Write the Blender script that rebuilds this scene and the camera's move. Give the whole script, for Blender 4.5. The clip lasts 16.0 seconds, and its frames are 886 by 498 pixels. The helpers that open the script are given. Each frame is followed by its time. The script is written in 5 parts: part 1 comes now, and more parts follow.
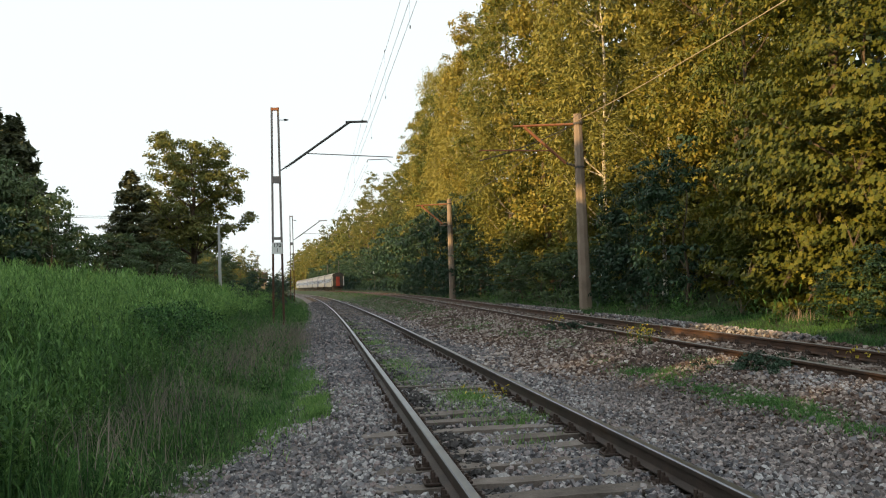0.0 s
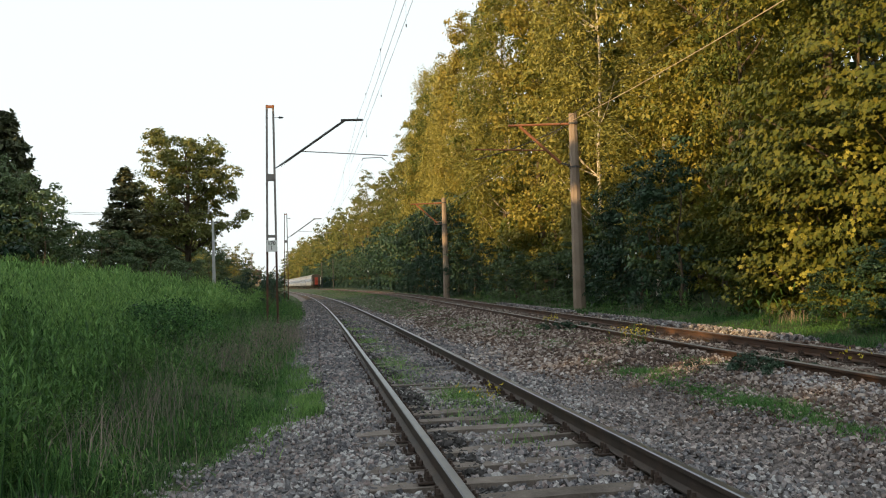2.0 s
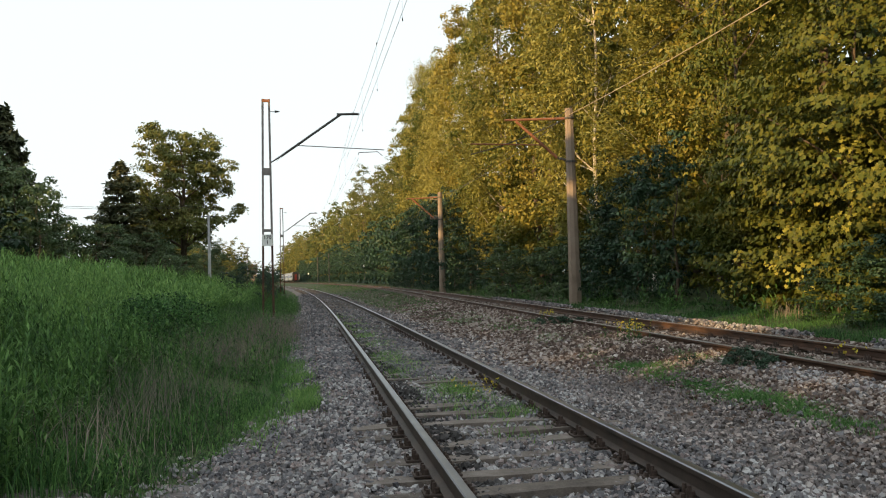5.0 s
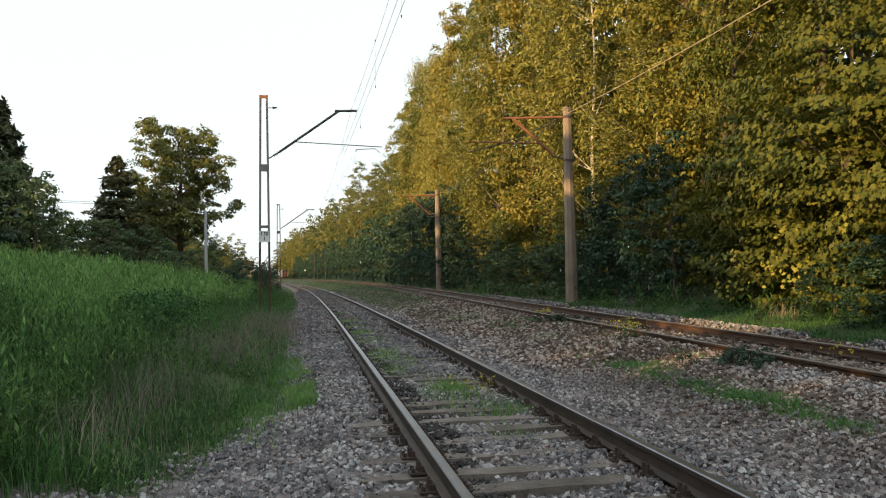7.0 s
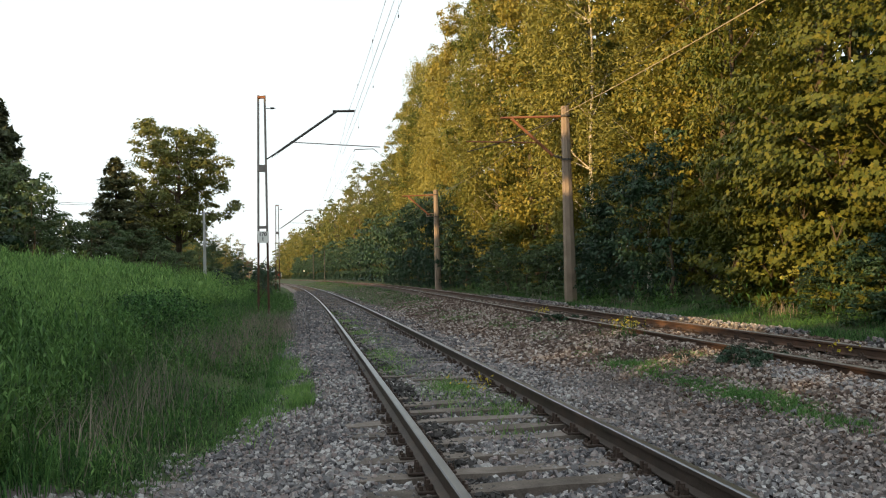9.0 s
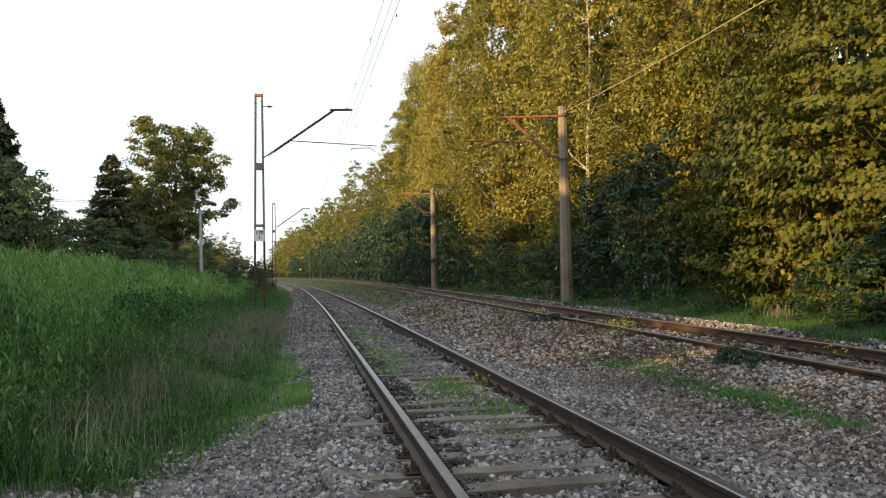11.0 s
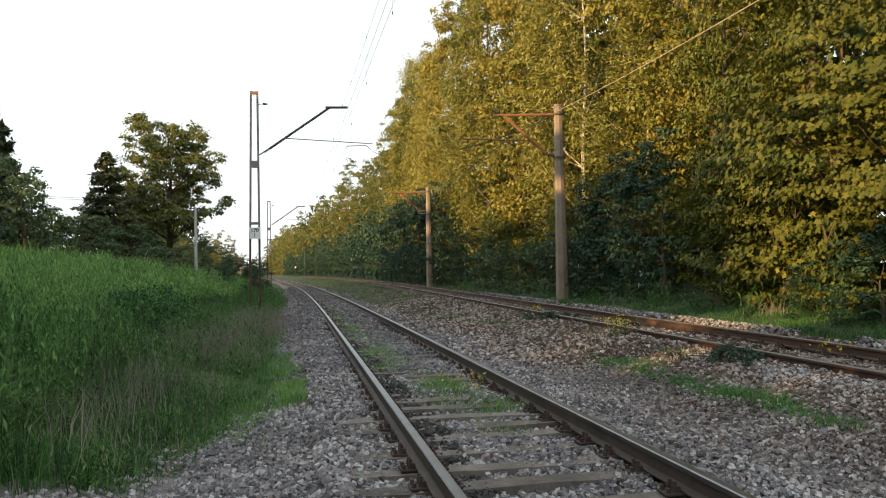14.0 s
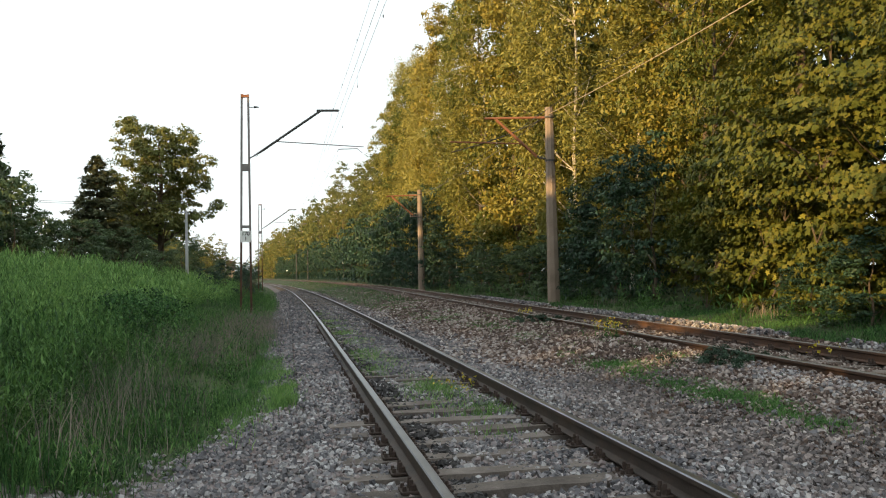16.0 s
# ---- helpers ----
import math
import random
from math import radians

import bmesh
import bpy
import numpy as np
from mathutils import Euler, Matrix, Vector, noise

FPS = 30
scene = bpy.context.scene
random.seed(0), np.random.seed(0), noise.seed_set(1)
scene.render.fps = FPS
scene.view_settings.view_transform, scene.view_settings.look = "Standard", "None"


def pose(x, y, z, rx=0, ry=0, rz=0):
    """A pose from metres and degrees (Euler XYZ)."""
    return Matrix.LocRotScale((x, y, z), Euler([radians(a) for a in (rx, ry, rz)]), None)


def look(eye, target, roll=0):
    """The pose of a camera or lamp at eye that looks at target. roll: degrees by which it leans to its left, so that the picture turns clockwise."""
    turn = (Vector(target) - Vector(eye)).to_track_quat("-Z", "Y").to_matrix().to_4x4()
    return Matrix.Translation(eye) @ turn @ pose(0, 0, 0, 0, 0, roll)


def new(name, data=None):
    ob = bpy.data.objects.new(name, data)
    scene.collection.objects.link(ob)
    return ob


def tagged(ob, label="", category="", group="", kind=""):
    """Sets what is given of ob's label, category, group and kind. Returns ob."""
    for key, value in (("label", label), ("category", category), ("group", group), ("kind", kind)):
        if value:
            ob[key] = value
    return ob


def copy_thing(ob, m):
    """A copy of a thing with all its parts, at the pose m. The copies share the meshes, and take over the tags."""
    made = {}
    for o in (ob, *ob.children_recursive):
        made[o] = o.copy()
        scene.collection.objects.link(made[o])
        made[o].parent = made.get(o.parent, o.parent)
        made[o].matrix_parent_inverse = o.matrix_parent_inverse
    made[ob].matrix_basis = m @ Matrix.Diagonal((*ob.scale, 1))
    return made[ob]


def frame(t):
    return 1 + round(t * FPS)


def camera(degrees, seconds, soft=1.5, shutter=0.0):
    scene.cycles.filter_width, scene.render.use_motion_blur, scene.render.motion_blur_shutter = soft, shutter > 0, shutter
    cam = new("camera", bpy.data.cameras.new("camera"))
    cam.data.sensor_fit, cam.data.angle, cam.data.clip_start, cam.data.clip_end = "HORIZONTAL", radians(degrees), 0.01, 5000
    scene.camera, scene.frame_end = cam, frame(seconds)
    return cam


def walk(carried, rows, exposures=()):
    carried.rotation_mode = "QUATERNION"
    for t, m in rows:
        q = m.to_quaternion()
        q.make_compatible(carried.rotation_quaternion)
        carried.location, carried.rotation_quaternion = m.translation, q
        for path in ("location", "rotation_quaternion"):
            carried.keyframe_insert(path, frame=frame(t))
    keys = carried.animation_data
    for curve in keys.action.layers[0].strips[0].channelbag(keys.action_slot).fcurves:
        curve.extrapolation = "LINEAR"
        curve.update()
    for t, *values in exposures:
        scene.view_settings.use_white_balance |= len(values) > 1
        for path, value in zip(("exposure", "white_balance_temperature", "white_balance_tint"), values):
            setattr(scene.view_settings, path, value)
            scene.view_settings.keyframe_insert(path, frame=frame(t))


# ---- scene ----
# A double-track railway at the edge of a wood, low evening sun from behind.
TURN = radians(9.83)            # the tracks run this far to the side of +Y
SIN, COS = math.sin(TURN), math.cos(TURN)
TRACK_A, TRACK_B = 1.626, 6.32  # sideways places of the two tracks
RAIL_A, RAIL_B = 0.17, 0.34      # heights of the rail heads; the far line climbs a little


def place(u, v, z=0.0):
    """A world point from metres along the tracks, metres to their side, and height."""
    return Vector((v * COS - u * SIN, v * SIN + u * COS, z))


# ---- camera ----
cam = camera(55.2, 16.0, soft=1.1)
PATH = [
    (0, 0.015, -0.004, 1.391, 1.483, 2.394, -1.580),
    (0.5, 0.013, -0.009, 1.391, 1.229, 2.328, -1.589),
    (1, 0.013, 0.003, 1.388, 1.259, 2.379, -1.490),
    (1.5, 0.010, -0.004, 1.390, 1.178, 2.425, -1.246),
    (2, 0.010, -0.001, 1.392, 1.106, 2.308, -1.236),
    (2.5, 0.009, -0.006, 1.391, 1.031, 2.188, -1.203),
    (3, 0.007, -0.009, 1.393, 1.224, 2.414, -1.236),
    (3.5, 0.010, -0.003, 1.391, 1.136, 2.297, -1.233),
    (4, 0.005, -0.004, 1.389, 0.949, 2.018, -1.295),
    (6.5, 0.009, -0.003, 1.388, 0.644, 1.853, -0.871),
    (7, 0.002, -0.002, 1.388, 0.626, 1.774, -0.728),
    (7.5, 0.004, -0.004, 1.389, 0.671, 1.882, -0.818),
    (8, 0.007, -0.001, 1.387, 0.628, 1.741, -0.890),
    (8.5, 0.008, -0.002, 1.387, 0.579, 1.791, -0.887),
    (9, 0.015, 0.006, 1.384, 0.554, 1.767, -0.991),
    (11.5, 0.004, -0.001, 1.386, 0.264, 1.677, -0.637),
    (12, 0.003, 0.005, 1.383, 0.207, 1.526, -0.614),
    (12.5, 0.005, 0.000, 1.385, 0.180, 1.713, -0.493),
    (13, 0.000, 0.006, 1.383, 0.001, 1.633, -0.632),
    (13.5, -0.001, 0.002, 1.386, -0.025, 1.865, -0.453),
    (14, -0.001, 0.000, 1.385, -0.003, 1.572, -0.630),
    (14.5, -0.002, 0.008, 1.382, -0.155, 1.669, -0.497),
    (15, 0.007, 0.003, 1.382, -0.097, 1.763, -0.832),
    (15.5, 0.005, 0.006, 1.385, -0.375, 1.723, -0.739),
    (16, 0.012, 0.007, 1.384, -0.558, 1.772, -0.771),
]
walk(cam, [(t, pose(x, y, z, 0, 0, yaw) @ pose(0, 0, 0, 90 + tilt) @ pose(0, 0, 0, 0, 0, roll))
           for t, x, y, z, yaw, tilt, roll in PATH],
     exposures=[(0, 0.43), (4, 0.43), (9, 0.49), (12, 0.58), (16, 0.60)])

# ---- light ----
SUN_UP = 9.0
SUN_SIDE = Vector((-0.72, -0.69, 0)).normalized()
world = bpy.data.worlds.new("sky")
world.use_nodes = True
scene.world = world
wn = world.node_tree.nodes
sky = wn.new("ShaderNodeTexSky")
sky.sky_type = "NISHITA"
sky.sun_disc = False
sky.sun_elevation = radians(SUN_UP)
sky.sun_rotation = math.atan2(SUN_SIDE.x, SUN_SIDE.y)
sky.dust_density = 3.0
haze = wn.new("ShaderNodeMixRGB")
haze.inputs[0].default_value = 0.7
haze.inputs[2].default_value = (13.4, 14.6, 14.8, 1)
world.node_tree.links.new(sky.outputs[0], haze.inputs[1])
world.node_tree.links.new(haze.outputs[0], wn["Background"].inputs[0])
wn["Background"].inputs[1].default_value = 0.074
sun = new("sun", bpy.data.lights.new("sun", "SUN"))
sun.data.energy = 5.0
sun.data.angle = radians(0.6)
sun.data.color = (1.0, 0.66, 0.28)
sun.matrix_world = look(SUN_SIDE * 60 + Vector((0, 0, 60 * math.tan(radians(SUN_UP)))), (0, 0, 0))


# ---- materials ----
def material(name, colours, scale=5.0, rough=0.8, metal=0.0, bump=0.3, fine=60.0, vary=0.0, island=0.0,
             coords="Object", sheer=0.0, gloss=0.3, distance=0.02):
    """A surface whose colour runs over a ramp by coarse and fine noise; vary and island add change from object to object and piece to piece."""
    m = bpy.data.materials.new(name)
    m.use_nodes = True
    n, l = m.node_tree.nodes, m.node_tree.links
    bsdf = n["Principled BSDF"]
    tc = n.new("ShaderNodeTexCoord")
    a, b = n.new("ShaderNodeTexNoise"), n.new("ShaderNodeTexNoise")
    a.inputs["Scale"].default_value, b.inputs["Scale"].default_value = scale, fine
    a.inputs["Detail"].default_value = 5
    b.inputs["Detail"].default_value = 3
    for t in (a, b):
        l.new(tc.outputs[coords], t.inputs["Vector"])
    mix = n.new("ShaderNodeMath")
    mix.operation = "MULTIPLY_ADD"
    l.new(b.outputs[0], mix.inputs[0])
    mix.inputs[1].default_value = 0.45
    half = n.new("ShaderNodeMath")
    half.operation = "MULTIPLY_ADD"
    l.new(a.outputs[0], half.inputs[0])
    half.inputs[1].default_value = 1.1
    half.inputs[2].default_value = -0.275
    l.new(half.outputs[0], mix.inputs[2])
    last = mix
    for amount, node, sock in ((vary, "ShaderNodeObjectInfo", "Random"), (island, "ShaderNodeNewGeometry", "Random Per Island")):
        if amount:
            src, add = n.new(node), n.new("ShaderNodeMath")
            add.operation = "MULTIPLY_ADD"
            l.new(src.outputs[sock], add.inputs[0])
            add.inputs[1].default_value = amount
            sub = n.new("ShaderNodeMath")
            sub.operation = "SUBTRACT"
            l.new(last.outputs[0], sub.inputs[0])
            sub.inputs[1].default_value = amount / 2
            l.new(sub.outputs[0], add.inputs[2])
            last = add
    ramp = n.new("ShaderNodeValToRGB")
    l.new(last.outputs[0], ramp.inputs[0])
    els = ramp.color_ramp.elements
    while len(els) < len(colours):
        els.new(0.5)
    for i, c in enumerate(colours):
        els[i].position = 0.15 + 0.7 * i / max(1, len(colours) - 1)
        els[i].color = (*c, 1)
    l.new(ramp.outputs[0], bsdf.inputs["Base Color"])
    bsdf.inputs["Roughness"].default_value = rough
    bsdf.inputs["Metallic"].default_value = metal
    bsdf.inputs["Specular IOR Level"].default_value = gloss
    if bump:
        bn = n.new("ShaderNodeBump")
        bn.inputs["Strength"].default_value = bump
        bn.inputs["Distance"].default_value = distance
        l.new(mix.outputs[0], bn.inputs["Height"])
        l.new(bn.outputs[0], bsdf.inputs["Normal"])
    if sheer:
        tl, ms = n.new("ShaderNodeBsdfTranslucent"), n.new("ShaderNodeMixShader")
        l.new(ramp.outputs[0], tl.inputs[0])
        ms.inputs[0].default_value = sheer
        l.new(bsdf.outputs[0], ms.inputs[1])
        l.new(tl.outputs[0], ms.inputs[2])
        l.new(ms.outputs[0], n["Material Output"].inputs[0])
    return m


STONE = material("ballast_stone", [(0.09, 0.088, 0.097), (0.15, 0.146, 0.155), (0.205, 0.197, 0.205), (0.225, 0.178, 0.17), (0.38, 0.37, 0.37)], 0.6, 0.9, fine=30, vary=0.9, island=0.85)
WARM_STONE = material("warm_grey_stone", [(0.11, 0.097, 0.095), (0.195, 0.172, 0.167), (0.27, 0.225, 0.21), (0.46, 0.42, 0.4)], 0.6, 0.9, fine=30, vary=0.9, island=0.9)
BROWN_STONE = material("dirty_stone", [(0.062, 0.042, 0.035), (0.115, 0.08, 0.066), (0.175, 0.128, 0.107), (0.36, 0.31, 0.28)], 0.6, 0.9, fine=30, vary=0.9, island=1.0)
BED = material("ballast_bed", [(0.06, 0.052, 0.05), (0.15, 0.13, 0.125), (0.24, 0.215, 0.205)], 9.0, 0.95, bump=1.0, fine=26, distance=0.05)
BROWN_BED = material("brown_ballast_bed", [(0.04, 0.028, 0.022), (0.085, 0.06, 0.05), (0.15, 0.115, 0.098)], 7.0, 0.95, bump=1.0, fine=26, distance=0.05)
SOIL = material("grassy_soil", [(0.025, 0.035, 0.015), (0.05, 0.07, 0.025), (0.07, 0.09, 0.03)], 3.0, 0.95, bump=0.8, fine=30)
SLEEPER = material("old_sleeper_wood", [(0.065, 0.054, 0.047), (0.13, 0.108, 0.094), (0.21, 0.18, 0.16)], 6.0, 0.85, fine=70, vary=0.35, bump=0.6)
RAIL_TOP = material("polished_rail_head", [(0.16, 0.165, 0.18), (0.27, 0.275, 0.29)], 4.0, 0.36, metal=1.0, bump=0.05)
DULL_TOP = material("dull_rail_head", [(0.16, 0.14, 0.125), (0.24, 0.22, 0.20)], 4.0, 0.45, metal=0.8, bump=0.1)
RAIL_SIDE = material("dark_rail_web", [(0.035, 0.028, 0.025), (0.06, 0.045, 0.038), (0.09, 0.06, 0.045)], 4.0, 0.65, bump=0.2)
RUST = material("rusty_rail_web", [(0.045, 0.028, 0.02), (0.075, 0.042, 0.028), (0.14, 0.07, 0.04)], 2.5, 0.8, bump=0.3)
FASTENER = material("rusty_fastening", [(0.035, 0.026, 0.022), (0.075, 0.05, 0.04)], 20.0, 0.8, bump=0.3)
CONCRETE = material("weathered_concrete", [(0.18, 0.135, 0.105), (0.27, 0.21, 0.165), (0.34, 0.28, 0.225)], 1.5, 0.9, bump=0.3)
PALE_CONCRETE = material("pale_concrete", [(0.36, 0.37, 0.38), (0.5, 0.5, 0.5)], 1.5, 0.85, bump=0.2)
STEEL = material("galvanised_steel", [(0.17, 0.155, 0.15), (0.27, 0.25, 0.24)], 5.0, 0.55, metal=0.3, bump=0.1)
RUSTY_STEEL = material("rust_red_steel", [(0.22, 0.09, 0.05), (0.34, 0.15, 0.08)], 5.0, 0.75, bump=0.2)
DARK_STEEL = material("dark_painted_steel", [(0.05, 0.05, 0.05), (0.09, 0.085, 0.08)], 5.0, 0.6, bump=0.1)
WIRE = material("wire_copper", [(0.06, 0.055, 0.05), (0.09, 0.08, 0.07)], 5.0, 0.5, metal=0.5, bump=0)
# Sunlit tan put into the wire's own colour.
LIT_WIRE = material("sunlit_twisted_wire", [(0.34, 0.27, 0.18), (0.44, 0.36, 0.25)], 5.0, 0.6, bump=0)
WHITE = material("white_enamel", [(0.78, 0.79, 0.78), (0.88, 0.88, 0.86)], 6.0, 0.5, bump=0.05)
BLACK = material("black_paint", [(0.015, 0.015, 0.015), (0.03, 0.03, 0.03)], 6.0, 0.6, bump=0.05)
BARK = material("brown_bark", [(0.05, 0.035, 0.025), (0.10, 0.075, 0.055), (0.15, 0.12, 0.09)], 3.0, 0.95, bump=0.8)
BIRCH_BARK = material("birch_bark", [(0.10, 0.09, 0.08), (0.55, 0.50, 0.44), (0.68, 0.63, 0.56)], 1.6, 0.8, bump=0.3)
MAPLE_LEAF = material("maple_leaf", [(0.05, 0.07, 0.012), (0.092, 0.106, 0.017), (0.165, 0.153, 0.025)], 0.5, 0.62, bump=0, vary=0.1, island=0.45, sheer=0.2, gloss=0.2)
PALE_MAPLE_LEAF = material("pale_maple_leaf", [(0.16, 0.17, 0.03), (0.26, 0.25, 0.045), (0.36, 0.33, 0.07)], 0.5, 0.6, bump=0, island=0.6, sheer=0.2, gloss=0.2)
BIRCH_LEAF = material("birch_leaf", [(0.13, 0.14, 0.03), (0.24, 0.228, 0.052), (0.36, 0.32, 0.085)], 0.35, 0.55, bump=0, vary=0.4, island=0.55, sheer=0.22)
WOOD_LEAF = material("woodland_leaf", [(0.075, 0.1, 0.018), (0.145, 0.155, 0.028), (0.235, 0.21, 0.038), (0.31, 0.25, 0.05)], 0.3, 0.55, bump=0, vary=0.6, island=0.55, sheer=0.2)
# Dark shrub green, lowered further to carry the shade under the wood edge.
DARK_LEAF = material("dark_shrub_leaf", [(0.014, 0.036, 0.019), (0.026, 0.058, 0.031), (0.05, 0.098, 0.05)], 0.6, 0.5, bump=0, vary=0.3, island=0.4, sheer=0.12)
WILLOW_LEAF = material("willow_leaf", [(0.034, 0.062, 0.026), (0.07, 0.112, 0.046), (0.12, 0.165, 0.072)], 0.6, 0.55, bump=0, vary=0.35, island=0.4, sheer=0.2)
FAR_LEAF = material("distant_leaf", [(0.06, 0.082, 0.02), (0.11, 0.125, 0.03), (0.175, 0.165, 0.04), (0.22, 0.185, 0.045)], 0.3, 0.6, bump=0, vary=0.5, island=0.3, sheer=0.2)
OAK_LEAF = material("oak_leaf", [(0.1, 0.122, 0.036), (0.17, 0.182, 0.052), (0.255, 0.228, 0.064)], 0.4, 0.55, bump=0, vary=0.2, island=0.45, sheer=0.25)
NEEDLE = material("spruce_needle", [(0.05, 0.066, 0.038), (0.09, 0.105, 0.052), (0.15, 0.138, 0.062)], 0.6, 0.6, bump=0, vary=0.2, island=0.5, sheer=0.15)
GRASS = material("green_grass", [(0.014, 0.042, 0.013), (0.042, 0.118, 0.033), (0.105, 0.225, 0.06)], 0.7, 0.6, bump=0, island=0.7, sheer=0.3)
WEED = material("tall_weed_leaf", [(0.018, 0.052, 0.015), (0.066, 0.155, 0.04), (0.15, 0.275, 0.075)], 0.5, 0.6, bump=0, island=0.7, sheer=0.3)
# Pale weed tint with skylight on the upper bank painted into its brightness.
HILL_WEED = material("pale_green_weed", [(0.075, 0.15, 0.045), (0.16, 0.30, 0.085), (0.27, 0.43, 0.13)], 0.5, 0.6, bump=0, island=0.7, sheer=0.35)
STRIP = material("short_strip_grass", [(0.045, 0.11, 0.035), (0.09, 0.21, 0.06), (0.15, 0.3, 0.09)], 0.6, 0.6, bump=0, island=0.7, sheer=0.3)
STRAW = material("dry_seed_grass", [(0.12, 0.11, 0.095), (0.22, 0.185, 0.165), (0.33, 0.275, 0.225)], 0.5, 0.8, bump=0, island=0.6, sheer=0.25)
YELLOW = material("yellow_flower", [(0.45, 0.36, 0.03), (0.6, 0.5, 0.06)], 3.0, 0.6, bump=0, sheer=0.2)
COACH_WHITE = material("coach_pale_grey", [(0.23, 0.25, 0.28), (0.3, 0.325, 0.36)], 0.6, 0.45, bump=0)
COACH_BLUE = material("coach_window_band", [(0.09, 0.13, 0.24), (0.13, 0.17, 0.29)], 0.6, 0.4, bump=0)
COACH_ROOF = material("coach_roof_grey", [(0.16, 0.165, 0.17), (0.24, 0.245, 0.25)], 0.6, 0.7, bump=0.1)
RED_DOOR = material("red_end_door", [(0.12, 0.02, 0.014), (0.17, 0.03, 0.02)], 1.0, 0.5, bump=0)
DARK_END = material("black_coach_end", [(0.018, 0.018, 0.02), (0.035, 0.035, 0.035)], 1.0, 0.7, bump=0)
GLASS = material("dark_window_glass", [(0.02, 0.025, 0.03), (0.03, 0.035, 0.04)], 1.0, 0.12, bump=0, gloss=0.6)


# ---- mesh helpers ----
def finish(ob, mat, parent=None, label=""):
    for m in (mat if isinstance(mat, (list, tuple)) else [mat]):
        ob.data.materials.append(m)
    if parent is not None:
        ob.parent = parent
    if label:
        ob["label"] = label
    return ob


def part(name, bm, mat, parent=None, label=""):
    me = bpy.data.meshes.new(name)
    bm.to_mesh(me)
    bm.free()
    return finish(new(name, me), mat, parent, label)


def pieces(name, verts, k, mat, parent=None, label="", smooth=False):
    """One mesh of many polygons with k corners each, from an array of corners."""
    verts = np.asarray(verts, dtype=np.float32).reshape(-1, 3)
    n = len(verts)
    me = bpy.data.meshes.new(name)
    me.vertices.add(n)
    me.vertices.foreach_set("co", verts.ravel())
    me.loops.add(n)
    me.loops.foreach_set("vertex_index", np.arange(n, dtype=np.int32))
    me.polygons.add(n // k)
    me.polygons.foreach_set("loop_start", np.arange(0, n, k, dtype=np.int32))
    me.update(calc_edges=True)
    return finish(new(name, me), mat, parent, label)


def solids(name, verts, faces, mat, parent=None, label=""):
    """One mesh of many alike solids: verts is (n, m, 3), faces quads of one solid."""
    n, m, _ = verts.shape
    f = (np.asarray(faces)[None] + (np.arange(n) * m)[:, None, None]).reshape(-1, len(faces[0]))
    me = bpy.data.meshes.new(name)
    me.from_pydata(verts.reshape(-1, 3).tolist(), [], f.tolist())
    return finish(new(name, me), mat, parent, label)


CUBE = [(0, 3, 2, 1), (4, 5, 6, 7), (0, 1, 5, 4), (1, 2, 6, 5), (2, 3, 7, 6), (3, 0, 4, 7)]
CORNERS = np.array([(-1, -1, -1), (1, -1, -1), (1, 1, -1), (-1, 1, -1), (-1, -1, 1), (1, -1, 1), (1, 1, 1), (-1, 1, 1)], float)


def box(bm, m, sx, sy, sz, bevel=0.0):
    """A block of that size at the pose m in bm."""
    r = bmesh.ops.create_cube(bm, size=1.0, matrix=m @ Matrix.Diagonal((sx, sy, sz, 1)))
    if bevel:
        edges = {e for v in r["verts"] for e in v.link_edges}
        bmesh.ops.bevel(bm, geom=list(edges), offset=bevel, segments=1, affect="EDGES")


def rod(bm, a, b, r0, r1=None, sides=8):
    """A round bar from a to b."""
    a, b = Vector(a), Vector(b)
    d = b - a
    m = Matrix.Translation((a + b) / 2) @ d.to_track_quat("Z", "Y").to_matrix().to_4x4()
    bmesh.ops.create_cone(bm, cap_ends=True, segments=sides, radius1=r0, radius2=r0 if r1 is None else r1, depth=d.length, matrix=m)


def tube(bm, pts, radii, sides=7):
    """A tapering limb along a run of points."""
    rings = []
    for i, p in enumerate(pts):
        d = (Vector(pts[min(i + 1, len(pts) - 1)]) - Vector(pts[max(i - 1, 0)])).normalized()
        x = d.orthogonal().normalized()
        y = d.cross(x)
        rings.append([bm.verts.new(Vector(p) + radii[i] * (math.cos(6.2832 * k / sides) * x + math.sin(6.2832 * k / sides) * y)) for k in range(sides)])
    for r, s in zip(rings, rings[1:]):
        for k in range(sides):
            bm.faces.new((r[k], r[(k + 1) % sides], s[(k + 1) % sides], s[k]))


# ---- the lie of the land ----
def bend_a(u):
    return -np.maximum(0, np.asarray(u, float) - 20) ** 2 / 4400 if np.ndim(u) else -max(0.0, u - 20) ** 2 / 4400


CURVE_U = np.arange(-200.0, 1000.0)
CURVE_V = np.cumsum(np.interp(CURVE_U, [0, 55, 130, 160, 275], [0.03, 0.03, -0.05, -0.053, -0.0747]))
CURVE_V -= CURVE_V[200]


def bend_b(u):
    """Drawing away from the near line, then a bend to the left, then straight again."""
    d = np.interp(np.asarray(u, float), CURVE_U, CURVE_V)
    return d if np.ndim(u) else float(d)


def rail_a(u):
    return RAIL_A + 0 * u


def rail_b(u):
    """Height of the far line's rail heads."""
    return RAIL_B + 0.275 * np.clip((u - 20) / 170, 0, 1)


def wood_bend(u):
    """How the edge of the wood follows the bend."""
    return -max(0.0, min(u, 275.0) - 89) ** 2 / 4980 - max(0.0, u - 275) * 0.0747


